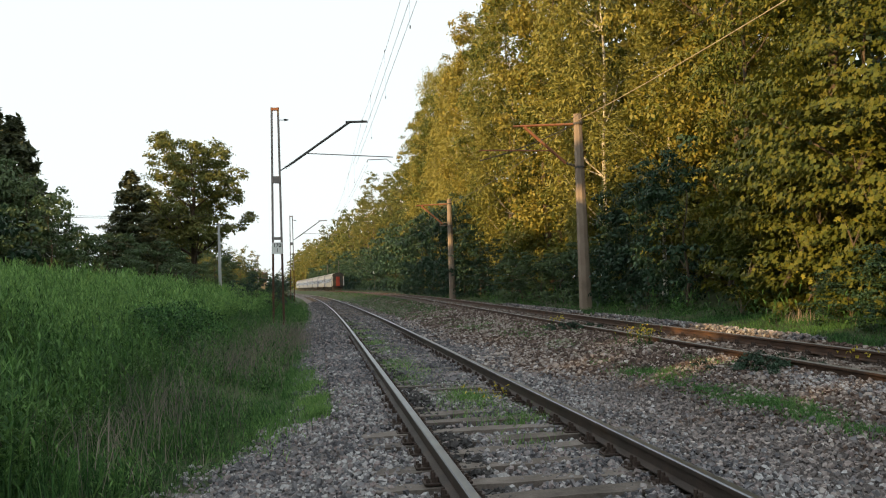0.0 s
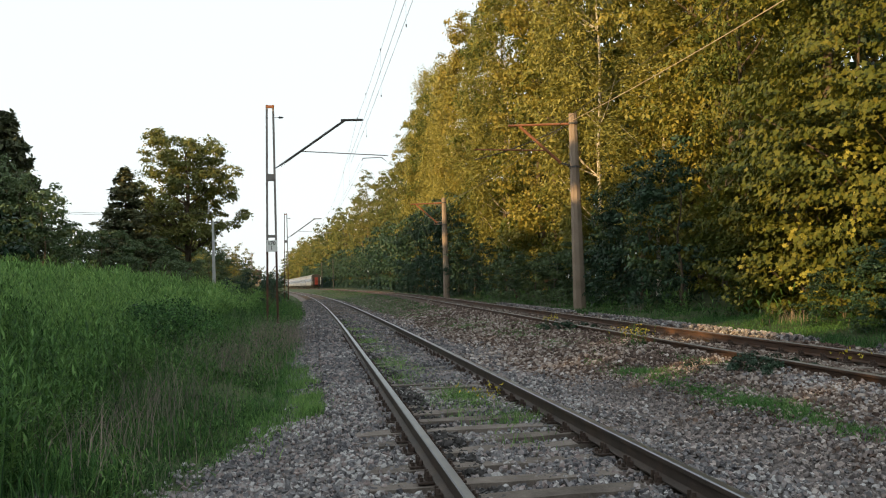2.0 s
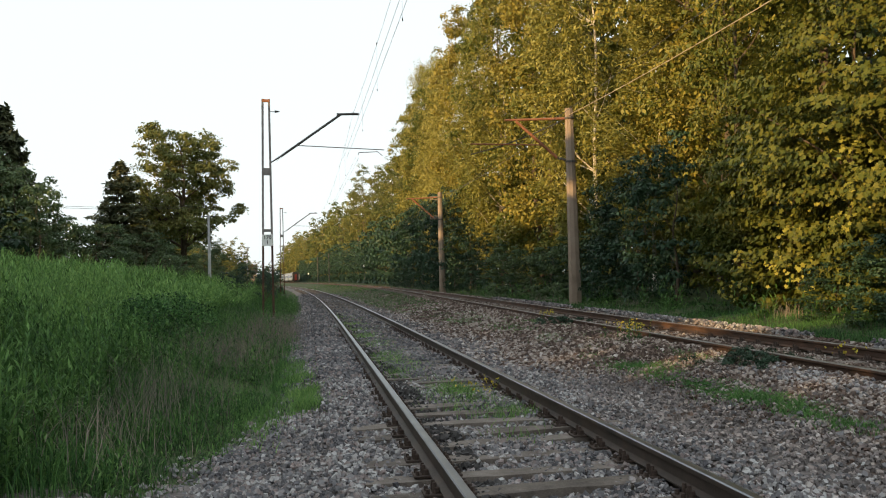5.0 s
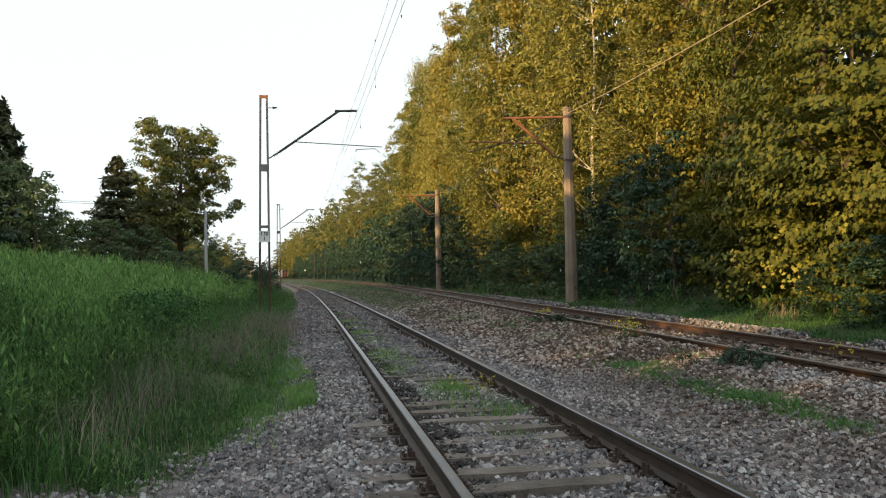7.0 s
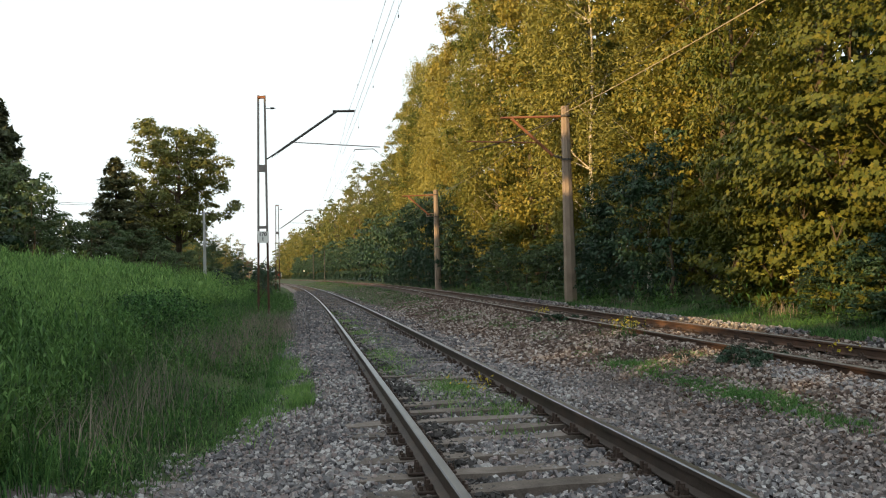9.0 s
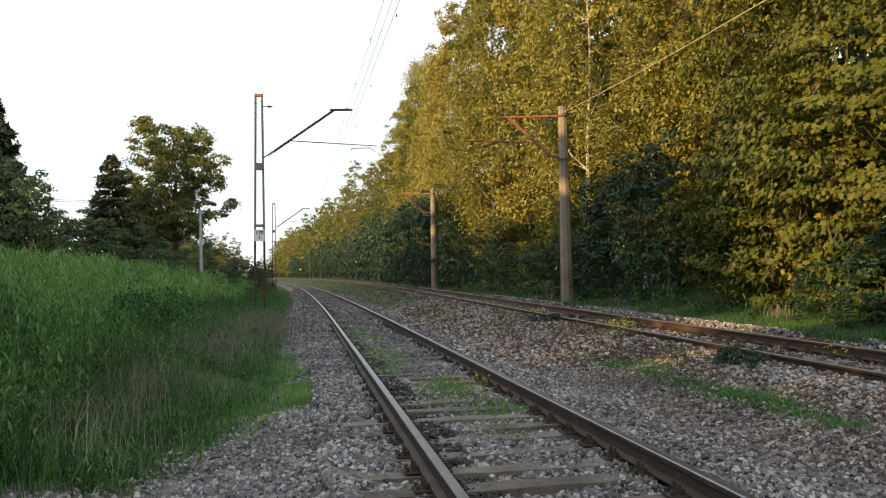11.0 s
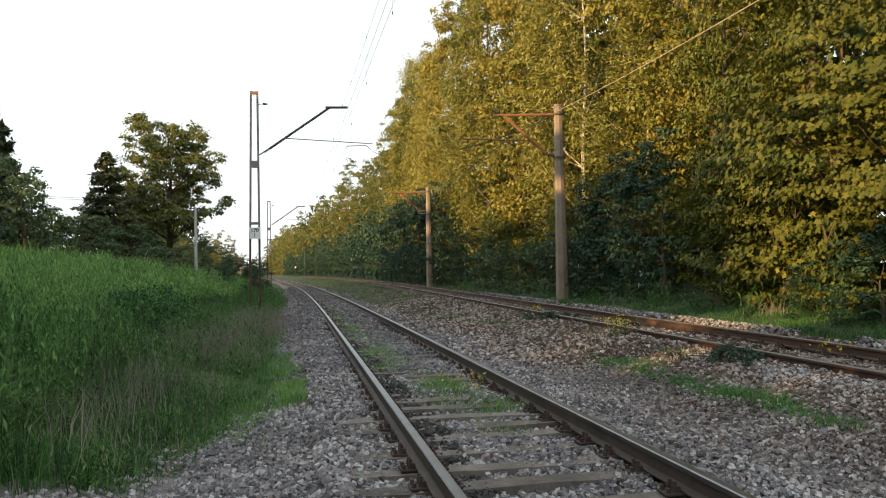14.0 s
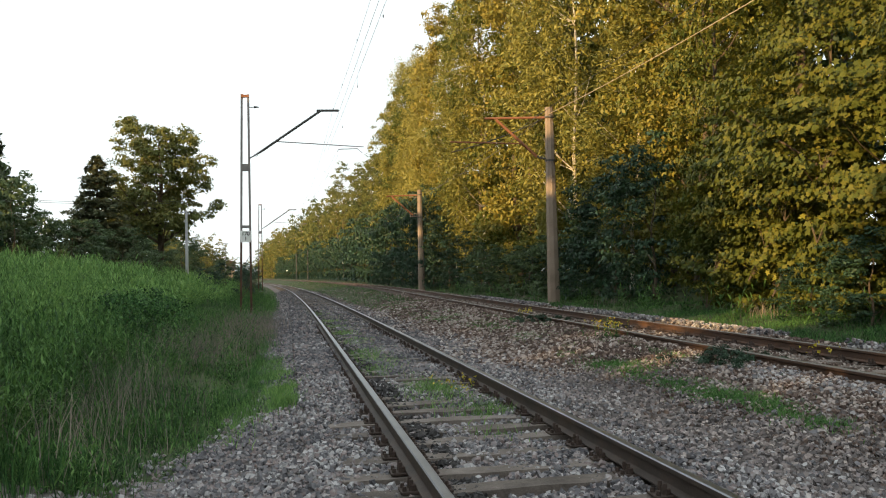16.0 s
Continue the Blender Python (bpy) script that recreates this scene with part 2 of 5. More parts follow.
def ground_height(u, v):
    """Height of the ground; arrays."""
    u, v = np.asarray(u, float), np.asarray(v, float)
    a = v - TRACK_A - bend_a(u)
    b = v - TRACK_B - bend_b(u)
    left = np.interp(a, [-60, -40, -16, -11.5, -9.5, -7.5, -5.2, -3.8, -2.6, -1.9, -1.45, -1.2, -0.75], [1.35, 1.35, 1.35, 1.3, 1.15, 0.8, 0.22, -0.08, -0.25, -0.12, -0.03, -0.045, -0.06])
    shoulder = np.interp(b, [-1.0, -0.85, -0.6, -0.5, 0.4, 1.3, 1.9, 2.6], [-0.115, -0.095, -0.145, -0.165, -0.195, -0.195, -0.155, -0.25]) + rail_b(u)
    verge = np.interp(b, [2.6, 3.6, 7, 30], [0.12, 0.24, 0.5, 1.2]) + (rail_b(u) - RAIL_B)
    right = np.where(b < 2.6, shoulder, np.maximum(verge, rail_b(u) - 0.25))
    gap = np.maximum(0.05, (TRACK_B + bend_b(u) - 1.0) - (TRACK_A + bend_a(u) + 1.5))
    s = np.clip((a - 1.5) / gap, 0, 1)
    mid = -0.05 + (rail_b(u) - 0.065) * s * s * (3 - 2 * s)
    return np.where(a < 1.5, np.where(a > -0.75, np.interp(a, [-0.75, 1.2, 1.5], [-0.06, -0.06, -0.05]), left), np.where(b > -1.0, right, mid))


def rough(u, v):
    return 0.06 * np.sin(1.3 * u + 0.7 * v) * np.sin(0.9 * v - 0.4 * u) + 0.03 * np.sin(3.1 * u) * np.sin(2.7 * v + 1)


def ground_zone(u, a, b):
    """0 ballast, 1 brown ballast, 2 soil."""
    if ballast_edge(u) < a < 2.1:
        return 0
    if u > 42 and b < -1.5:
        return 2
    return 1 if (a >= 2.1 and b < 2.4) else 2


def ballast_edge(u):
    """How far the stones reach towards the bank, from the near line's middle."""
    return np.interp(u, [4.8, 5.7, 6.05, 6.35, 6.9, 7.8, 8.7, 9.4, 10.4, 12, 15, 21, 30, 50], [-6.0, -4.6, -3.7, -3.1, -2.75, -2.56, -2.42, -2.25, -2.03, -1.88, -1.85, -1.98, -2.1, -1.9]) + 0.08 * np.sin(2.1 * u)


def spread(uv, z=None, lift=0.0):
    """World points for an array of (u, v)."""
    u, v = uv[:, 0], uv[:, 1]
    z = ground_height(u, v) + lift if z is None else z
    return np.stack([v * COS - u * SIN, v * SIN + u * COS, z + 0 * u], 1)


def build_ground():
    us = np.concatenate([np.arange(-120, -4, 8), np.arange(-4, 40, 0.5), np.arange(40, 150, 3), np.arange(150, 660, 15), [1200, 2500, 4800]])
    vs = np.concatenate([[-4500, -1200, -400, -150, -80, -50], np.arange(-30, -12, 2), np.arange(-12, 14, 0.3), np.arange(14, 40, 2.5), [60, 120, 400, 1500, 4500]])
    uu, vv = np.meshgrid(us, vs, indexing="ij")
    shift = np.where((vv > -60) & (vv < 30), np.where(vv < 3.6, bend_a(np.minimum(uu, 620)), bend_b(np.minimum(uu, 620))), 0)
    shift = shift * np.clip((60 - np.abs(vv)) / 30, 0, 1)
    vv = vv + shift
    z = ground_height(np.minimum(uu, 620), vv)
    a = vv - TRACK_A - bend_a(np.minimum(uu, 620))
    soft = (a < -2.2) | (vv - TRACK_B - bend_b(uu) > 2.8)
    z = z + np.where(soft & (np.abs(vv) < 60), rough(uu, vv), 0)
    verts = np.stack([vv * COS - uu * SIN, vv * SIN + uu * COS, z], 2).reshape(-1, 3)
    nv = len(vs)
    faces, zones = [], []
    for i in range(len(us) - 1):
        uc = min(us[i], 620)
        for j in range(nv - 1):
            k = i * nv + j
            faces.append((k, k + 1 - 0, k + nv + 1, k + nv)[::-1])
            vc = (vv[i, j] + vv[i, j + 1]) / 2
            zones.append(ground_zone(float(uc), vc - TRACK_A - bend_a(float(uc)), vc - TRACK_B - bend_b(float(uc))))
    me = bpy.data.meshes.new("ground")
    me.from_pydata(verts.tolist(), [], faces)
    me.polygons.foreach_set("material_index", zones)
    me.polygons.foreach_set("use_smooth", [True] * len(faces))
    ob = finish(new("ground", me), [BED, BROWN_BED, SOIL])
    return tagged(ob, "railway land with grey ballast, brown gravel and grassy soil", "ground", kind="structure")


ground = build_ground()


# ---- tracks ----
RAIL_PROFILE = [(-0.0625, -0.149), (-0.0625, -0.139), (-0.010, -0.122), (-0.008, -0.05), (-0.033, -0.036), (-0.0335, -0.008), (-0.026, 0.0),
                (0.026, 0.0), (0.0335, -0.008), (0.033, -0.036), (0.008, -0.05), (0.010, -0.122), (0.0625, -0.139), (0.0625, -0.149)]


def rail(track, side, centre, bend, top, u0, u1, web):
    us = [u0]
    while us[-1] < u1:
        us.append(us[-1] + (0.8 if us[-1] < 60 else 6))
    bm = bmesh.new()
    rings = []
    for u in us:
        c = centre + bend(float(u)) + side * 0.7535
        rings.append([bm.verts.new(place(u, c + dx, float(top(u)) + dz)) for dx, dz in RAIL_PROFILE])
    n = len(RAIL_PROFILE)
    for r, s in zip(rings, rings[1:]):
        for k in range(n):
            f = bm.faces.new((r[k], s[k], s[(k + 1) % n], r[(k + 1) % n]))
            f.material_index = 0 if k in (5, 6, 7) else 1
    return part("rail", bm, [RAIL_TOP if web is RAIL_SIDE else DULL_TOP, web], track)


def build_track(name, label, centre, bend, top, web, u0, u1, spacing, last, skew, shown):
    track = tagged(new(name), label, "railway track")
    for side in (-1, 1):
        rail(track, side, centre, bend, top, u0, u1, web)
    rng = random.Random(5)
    shapes = []
    for k in range(5):
        bm = bmesh.new()
        bmesh.ops.create_cube(bm, size=1.0)
        bmesh.ops.subdivide_edges(bm, edges=[e for e in bm.edges if abs(e.verts[0].co.x - e.verts[1].co.x) > 0.5], cuts=7)
        for v in bm.verts:
            end = 1.0 + rng.uniform(-0.01, 0.015)
            v.co = Vector((v.co.x * 2.5 * end, v.co.y * (0.21 + rng.uniform(-0.012, 0.012)), v.co.z * 0.15 + (rng.uniform(-0.008, 0.006) if v.co.z > 0 else 0)))
        me = bpy.data.meshes.new("sleeper")
        bm.to_mesh(me)
        bm.free()
        me.materials.append(SLEEPER)
        shapes.append(me)
    bm = bmesh.new()
    box(bm, pose(0, 0, 0.008), 0.34, 0.16, 0.018, 0.004)
    for s in (-1, 1):
        box(bm, pose(s * 0.085, 0, 0.035), 0.035, 0.11, 0.045, 0.006)
        for y in (-0.035, 0.035):
            rod(bm, (s * 0.10, y, 0.01), (s * 0.10, y, 0.085), 0.017, 0.013, 6)
            rod(bm, (s * 0.145, y * 1.3, 0.01), (s * 0.145, y * 1.3, 0.045), 0.016, 0.014, 6)
    plate = bpy.data.meshes.new("rail_fastening")
    bm.to_mesh(plate)
    bm.free()
    plate.materials.append(FASTENER)
    u, i = u0 + 0.2, 0
    while u < last:
        c = centre + bend(float(u))
        turn = math.degrees(TURN) + skew + rng.uniform(-1.2, 1.2)
        p = place(u + rng.uniform(-0.03, 0.03), c, float(top(u)) - 0.17 - 0.075 + rng.uniform(-0.006, 0.004))
        s = new("sleeper", shapes[i % 5])
        s.parent = track
        s.matrix_basis = Matrix.Translation(p) @ pose(0, 0, 0, rng.uniform(-0.8, 0.8), rng.uniform(-0.4, 0.4), turn + 180 * (i % 2))
        if u < shown:
            for side in (-1, 1):
                f = new("rail_fastening", plate)
                f.parent = track
                f.matrix_basis = Matrix.Translation(place(u + side * 0.7535 * math.tan(radians(skew)), c + side * 0.7535, float(top(u)) - 0.168)) @ pose(0, 0, 0, 0, 0, math.degrees(TURN))
        u += spacing * rng.uniform(0.94, 1.06)
        i += 1
    return track


track_a = build_track("railway_track", "running line with bright rail heads on old wooden sleepers", TRACK_A, bend_a, rail_a, RAIL_SIDE, -6, 420, 0.54, 130, 4.0, 24)
track_b = build_track("railway_track", "rusty running line on a raised brown ballast bed", TRACK_B, bend_b, rail_b, RUST, -6, 800, 0.60, 110, 0.0, 18)


# ---- masts and wires ----
def lattice_mast(u, v, top, sign=False):
    """A two-legged steel mast with batten plates, a raked cantilever and its steady arm."""
    base = place(u, v, float(ground_height(u, v)) - 0.1)
    mast = tagged(new("catenary_mast"), "two-legged steel catenary mast with raked bracket arm beside the line", "catenary mast", "masts of the near line")
    mast.matrix_basis = Matrix.Translation(base) @ pose(0, 0, 0, 0, 0, math.degrees(TURN))
    h = top - base.z
    for s in (-1, 1):
        foot, head = Vector((s * 0.19, 0, 0)), Vector((s * 0.115, 0, h))
        for name, f0, f1, paint in (("leg_base", 0.0, 0.40, RUST), ("leg", 0.40, 1.0, STEEL)):
            bm = bmesh.new()
            p0, p1 = foot.lerp(head, f0), foot.lerp(head, f1)
            m = Matrix.Translation((p0 + p1) / 2) @ (p1 - p0).to_track_quat("Z", "Y").to_matrix().to_4x4()
            box(bm, m, 0.022, 0.07, (p1 - p0).length)
            for y in (0.035, -0.035):
                box(bm, m @ pose(s * -0.014, y, 0), 0.035, 0.008, (p1 - p0).length)
            part(name, bm, paint, mast, "rust-brown lower leg" if f0 == 0 else "")
    for z in (0.3, h - 4.87, h - 2.7, h - 0.07):
        w = 2 * (0.19 - 0.075 * z / h)
        bm = bmesh.new()
        box(bm, pose(0, 0, z), w + 0.05, 0.09, 0.26 if 5 < z < 6 else 0.1, 0.004)
        part("batten_plate", bm, STEEL if z < h - 0.2 else RUSTY_STEEL, mast)
    for k in range(2):
        bm = bmesh.new()
        rod(bm, (-0.17, 0.02, 0.9 + 1.1 * k), (0.17, 0.02, 1.4 + 1.1 * k), 0.01)
        part("lacing_bar", bm, RUST, mast)
    # raked bracket with its insulator
    foot, knee, tip = Vector((0.25, 0, h - 2.33)), Vector((2.75, 0, h - 0.55)), Vector((3.42, 0, h - 0.53))
    bm = bmesh.new()
    near = foot.lerp(knee, 0.12)
    rod(bm, near, knee, 0.045)
    rod(bm, knee - Vector((0.15, 0, 0)), tip, 0.045)
    rod(bm, tip - Vector((0.2, 0, 0)), tip + Vector((-0.2, 0, 0.08)), 0.02)
    part("bracket_arm", bm, DARK_STEEL, mast)
    bm = bmesh.new()
    rod(bm, (0.16, 0, h - 2.36), near, 0.022)
    for k in range(4):
        q = foot.lerp(near, 0.35 + 0.18 * k)
        rod(bm, q, q + (near - foot).normalized() * 0.03, 0.075, 0.03)
    part("insulator", bm, BLACK, mast)
    bm = bmesh.new()
    rod(bm, foot.lerp(knee, 0.34), (4.35, 0, h - 1.88), 0.018)
    rod(bm, (3.4, 0, h - 1.98), (4.1, 0, h - 1.95), 0.016)
    rod(bm, (3.4, 0, h - 1.98), (3.36, 0, h - 2.08), 0.014)
    rod(bm, (4.1, 0, h - 1.95), (4.28, 0, h - 2.1), 0.014)
    part("steady_arm", bm, STEEL, mast)
    bm = bmesh.new()
    rod(bm, (0.14, 0, h - 0.48), (0.5, 0, h - 0.47), 0.014)
    rod(bm, (0.32, 0, h - 0.47), (0.46, 0, h - 0.47), 0.045, 0.03)
    part("feeder_insulator", bm, DARK_STEEL, mast)
    if sign:
        bm = bmesh.new()
        box(bm, pose(0, -0.06, h - 5.23), 0.37, 0.02, 0.42, 0.006)
        plate = part("sign_plate", bm, WHITE, mast, "white enamel kilometre plate")
        for text, z in (("170", h - 5.19), ("1", h - 5.37)):
            cu = bpy.data.curves.new("digits", "FONT")
            cu.body, cu.size, cu.align_x, cu.extrude, cu.offset = text, 0.19, "CENTER", 0.002, 0.004
            ob = new("tmp", cu)
            me = bpy.data.meshes.new_from_object(ob.evaluated_get(bpy.context.evaluated_depsgraph_get()))
            bpy.data.objects.remove(ob)
            d = finish(new("digits", me), BLACK, plate, "black painted digits")
            d.matrix_basis = pose(0, -0.074, z, 90, 0, 0)
    return mast


def concrete_mast(u, v, top, twin=False):
    base = place(u, v, float(ground_height(u, v)) - 0.1)
    mast = tagged(new("concrete_mast"), "weathered concrete catenary mast with rust-red bracket at the wood edge", "catenary mast", "masts of the far line")
    mast.matrix_basis = Matrix.Translation(base) @ pose(0, 0, 0, 0, -0.6, math.degrees(TURN)) @ Matrix.Scale(1.15, 4)
    h = (top - base.z) / 1.15
    bm = bmesh.new()
    bmesh.ops.create_cone(bm, cap_ends=True, segments=8, radius1=0.235, radius2=0.15, depth=h, matrix=pose(0, 0, h / 2))
    for v_ in bm.verts:
        v_.co.y *= 0.8
    part("post", bm, CONCRETE, mast)
    for z in (h - 1.9, h - 0.35):
        bm = bmesh.new()
        bmesh.ops.create_cone(bm, cap_ends=True, segments=10, radius1=0.19, radius2=0.185, depth=0.06, matrix=pose(0, 0, z))
        part("clamp", bm, DARK_STEEL, mast)
    bm = bmesh.new()
    rod(bm, (-0.15, 0, h - 0.36), (-2.35, 0, h - 0.42), 0.045, 0.04)
    part("tie_bar", bm, RUSTY_STEEL, mast)
    bm = bmesh.new()
    rod(bm, (-0.5, 0, h - 1.75), (-1.95, 0, h - 0.45), 0.055)
    part("strut", bm, RUSTY_STEEL, mast)
    bm = bmesh.new()
    rod(bm, (-0.15, 0, h - 1.85), (-0.5, 0, h - 1.75), 0.02)
    for k in range(4):
        rod(bm, (-0.22 - 0.07 * k, 0, h - 1.83 + 0.02 * k), (-0.25 - 0.07 * k, 0, h - 1.82 + 0.02 * k), 0.07, 0.035)
    part("insulator", bm, DARK_STEEL, mast)
    if twin:
        for z in (h - 0.4, h - 1.75):
            bm = bmesh.new()
            for dz in (-0.1, 0.1):
                box(bm, pose(-0.4, 0, z + dz), 0.6, 0.06, 0.04)
            box(bm, pose(-0.68, 0, z), 0.05, 0.06, 0.22)
            part("frame", bm, CONCRETE, mast, "pale steel stand-off frame")
    else:
        bm = bmesh.new()
        rod(bm, (-0.95, 0, h - 1.3), (-3.6, 0, h - 1.25), 0.026)
        part("steady_arm", bm, RUSTY_STEEL, mast)
    return mast


lattice_mast(31.7, -1.49, 8.12, sign=True)
lattice_mast(82.5, -2.55, 8.4)
concrete_mast(33.2, 10.67, 8.2)
concrete_mast(67.0, 10.52, 8.24, twin=True)


def wire(name, label, points, radius=0.008, category="wire", mat=None):
    bm = bmesh.new()
    tube(bm, points, [radius] * len(points), 5)
    return tagged(part(name, bm, mat or WIRE), label, category)


def span(u0, u1, v0, v1, z0, z1, sag, n=14, bend=bend_a):
    return [place(u0 + (u1 - u0) * t, v0 + (v1 - v0) * t + bend(u0 + (u1 - u0) * t), z0 + (z1 - z0) * t - 4 * sag * t * (1 - t)) for t in [k / n for k in range(n + 1)]]


def build_wires():
    for k, (u0, u1) in enumerate(((-19, 31.7), (31.7, 82.5), (82.5, 133))):
        bm = bmesh.new()
        tube(bm, span(u0, u1, TRACK_A + 0.1, TRACK_A + 0.1, 7.55, 7.55, 0.6), [0.004] * 15, 5)
        line = tagged(part("messenger_wire", bm, WIRE), "thin dark messenger wire with droppers above the near line", "wire", "overhead line")
        for off in (-0.06, 0.06):
            bm = bmesh.new()
            tube(bm, span(u0, u1, TRACK_A + 0.25 + off, TRACK_A - 0.2 + off, 5.95, 5.95, 0.02), [0.004] * 15, 5)
            part("contact_wire", bm, WIRE, line)
        for j in range(1, 9):
            t = j / 9
            top = 7.55 - 4 * 0.6 * t * (1 - t)
            p = place(u0 + (u1 - u0) * t, TRACK_A + 0.08 + bend_a(u0 + (u1 - u0) * t), 0)
            bm = bmesh.new()
            rod(bm, p + Vector((0, 0, 5.95)), p + Vector((0, 0, top)), 0.0015, sides=4)
            box(bm, Matrix.Translation(p + Vector((0, 0, 5.98))), 0.02, 0.02, 0.05)
            box(bm, Matrix.Translation(p + Vector((0, 0, top - 0.02))), 0.02, 0.02, 0.05)
            part("dropper", bm, WIRE, line)
    for u0, u1 in ((-1, 33.2), (33.2, 67.0), (67.0, 115)):
        # only the first span gets the sunlit tan; the others stay dark
        wire("feeder_wire", "thin feeder wire strung between concrete masts", span(u0, u1, 10.52, 10.52, 7.9, 7.9, 0.34, bend=wood_bend), 0.014, mat=LIT_WIRE if u0 < 0 else WIRE)
        wire("contact_wire", "thin contact wire above the far line", span(u0, u1, TRACK_B, TRACK_B, 5.9, 5.9, 0.05, bend=bend_b), 0.006)
    wire("jumper_cable", "slack black jumper cable hanging from the mast top", [place(33.2, 10.67 - 4.2 * t, 7.9 - 1.6 * t - 0.6 * t * (1 - t)) for t in [k / 10 for k in range(11)]], 0.022, "cable")


build_wires()


# ---- trees ----
def leaves(name, centres, size, normals, mat, parent, rng, shape="leaf"):
    """A crown's leaves: one folded polygon for each centre, its face turned roughly along the normal."""
    n = len(centres)
    nn = normals + rng.normal(0, 0.38 if shape == "maple" else 0.55, (n, 3))
    nn /= np.linalg.norm(nn, axis=1, keepdims=True) + 1e-9
    t = rng.normal(0, 1, (n, 3))
    t[:, 2] -= 0.7
    t -= nn * (t * nn).sum(1, keepdims=True)
    t /= np.linalg.norm(t, axis=1, keepdims=True) + 1e-9
    b = np.cross(nn, t)
    s = size * rng.uniform(0.6, 1.35, (n, 1))
    if shape == "maple":
        out = [(-0.42, 0.0), (-0.42, 0.36), (-0.1, 0.26), (0.1, 0.58), (0.2, 0.2), (0.66, 0.0), (0.2, -0.2), (0.1, -0.58), (-0.1, -0.26), (-0.42, -0.36)]
    elif shape == "spray":
        out = [(-0.6, 0.0), (-0.1, 0.22), (0.7, 0.04), (0.0, -0.22)]
    else:
        out = [(-0.55, 0.0), (-0.05, 0.34), (0.6, 0.0), (-0.05, -0.34)]
    verts = np.stack([centres + s * (x * t + y * b + (0.18 * abs(y) - 0.1 * x * x) * nn) for x, y in out], 1)
    return pieces(name, verts, len(out), mat, parent)


def clump_points(rng, clumps, radii, per, flat=0.75, shell=0.55):
    """Points and outward directions on many uneven clumps."""
    n = len(clumps)
    d = rng.normal(0, 1, (n, per, 3))
    d /= np.linalg.norm(d, axis=2, keepdims=True)
    d[:, :, 2] = np.where(d[:, :, 2] < -0.3, -d[:, :, 2] * 0.6, d[:, :, 2])
    r = radii[:, None, None] * rng.uniform(shell, 1.0, (n, per, 1)) * (1 + 0.25 * rng.normal(0, 1, (n, per, 1)) * 0.5)
    p = clumps[:, None, :] + d * r * np.array([1, 1, flat])
    return p.reshape(-1, 3), d.reshape(-1, 3)


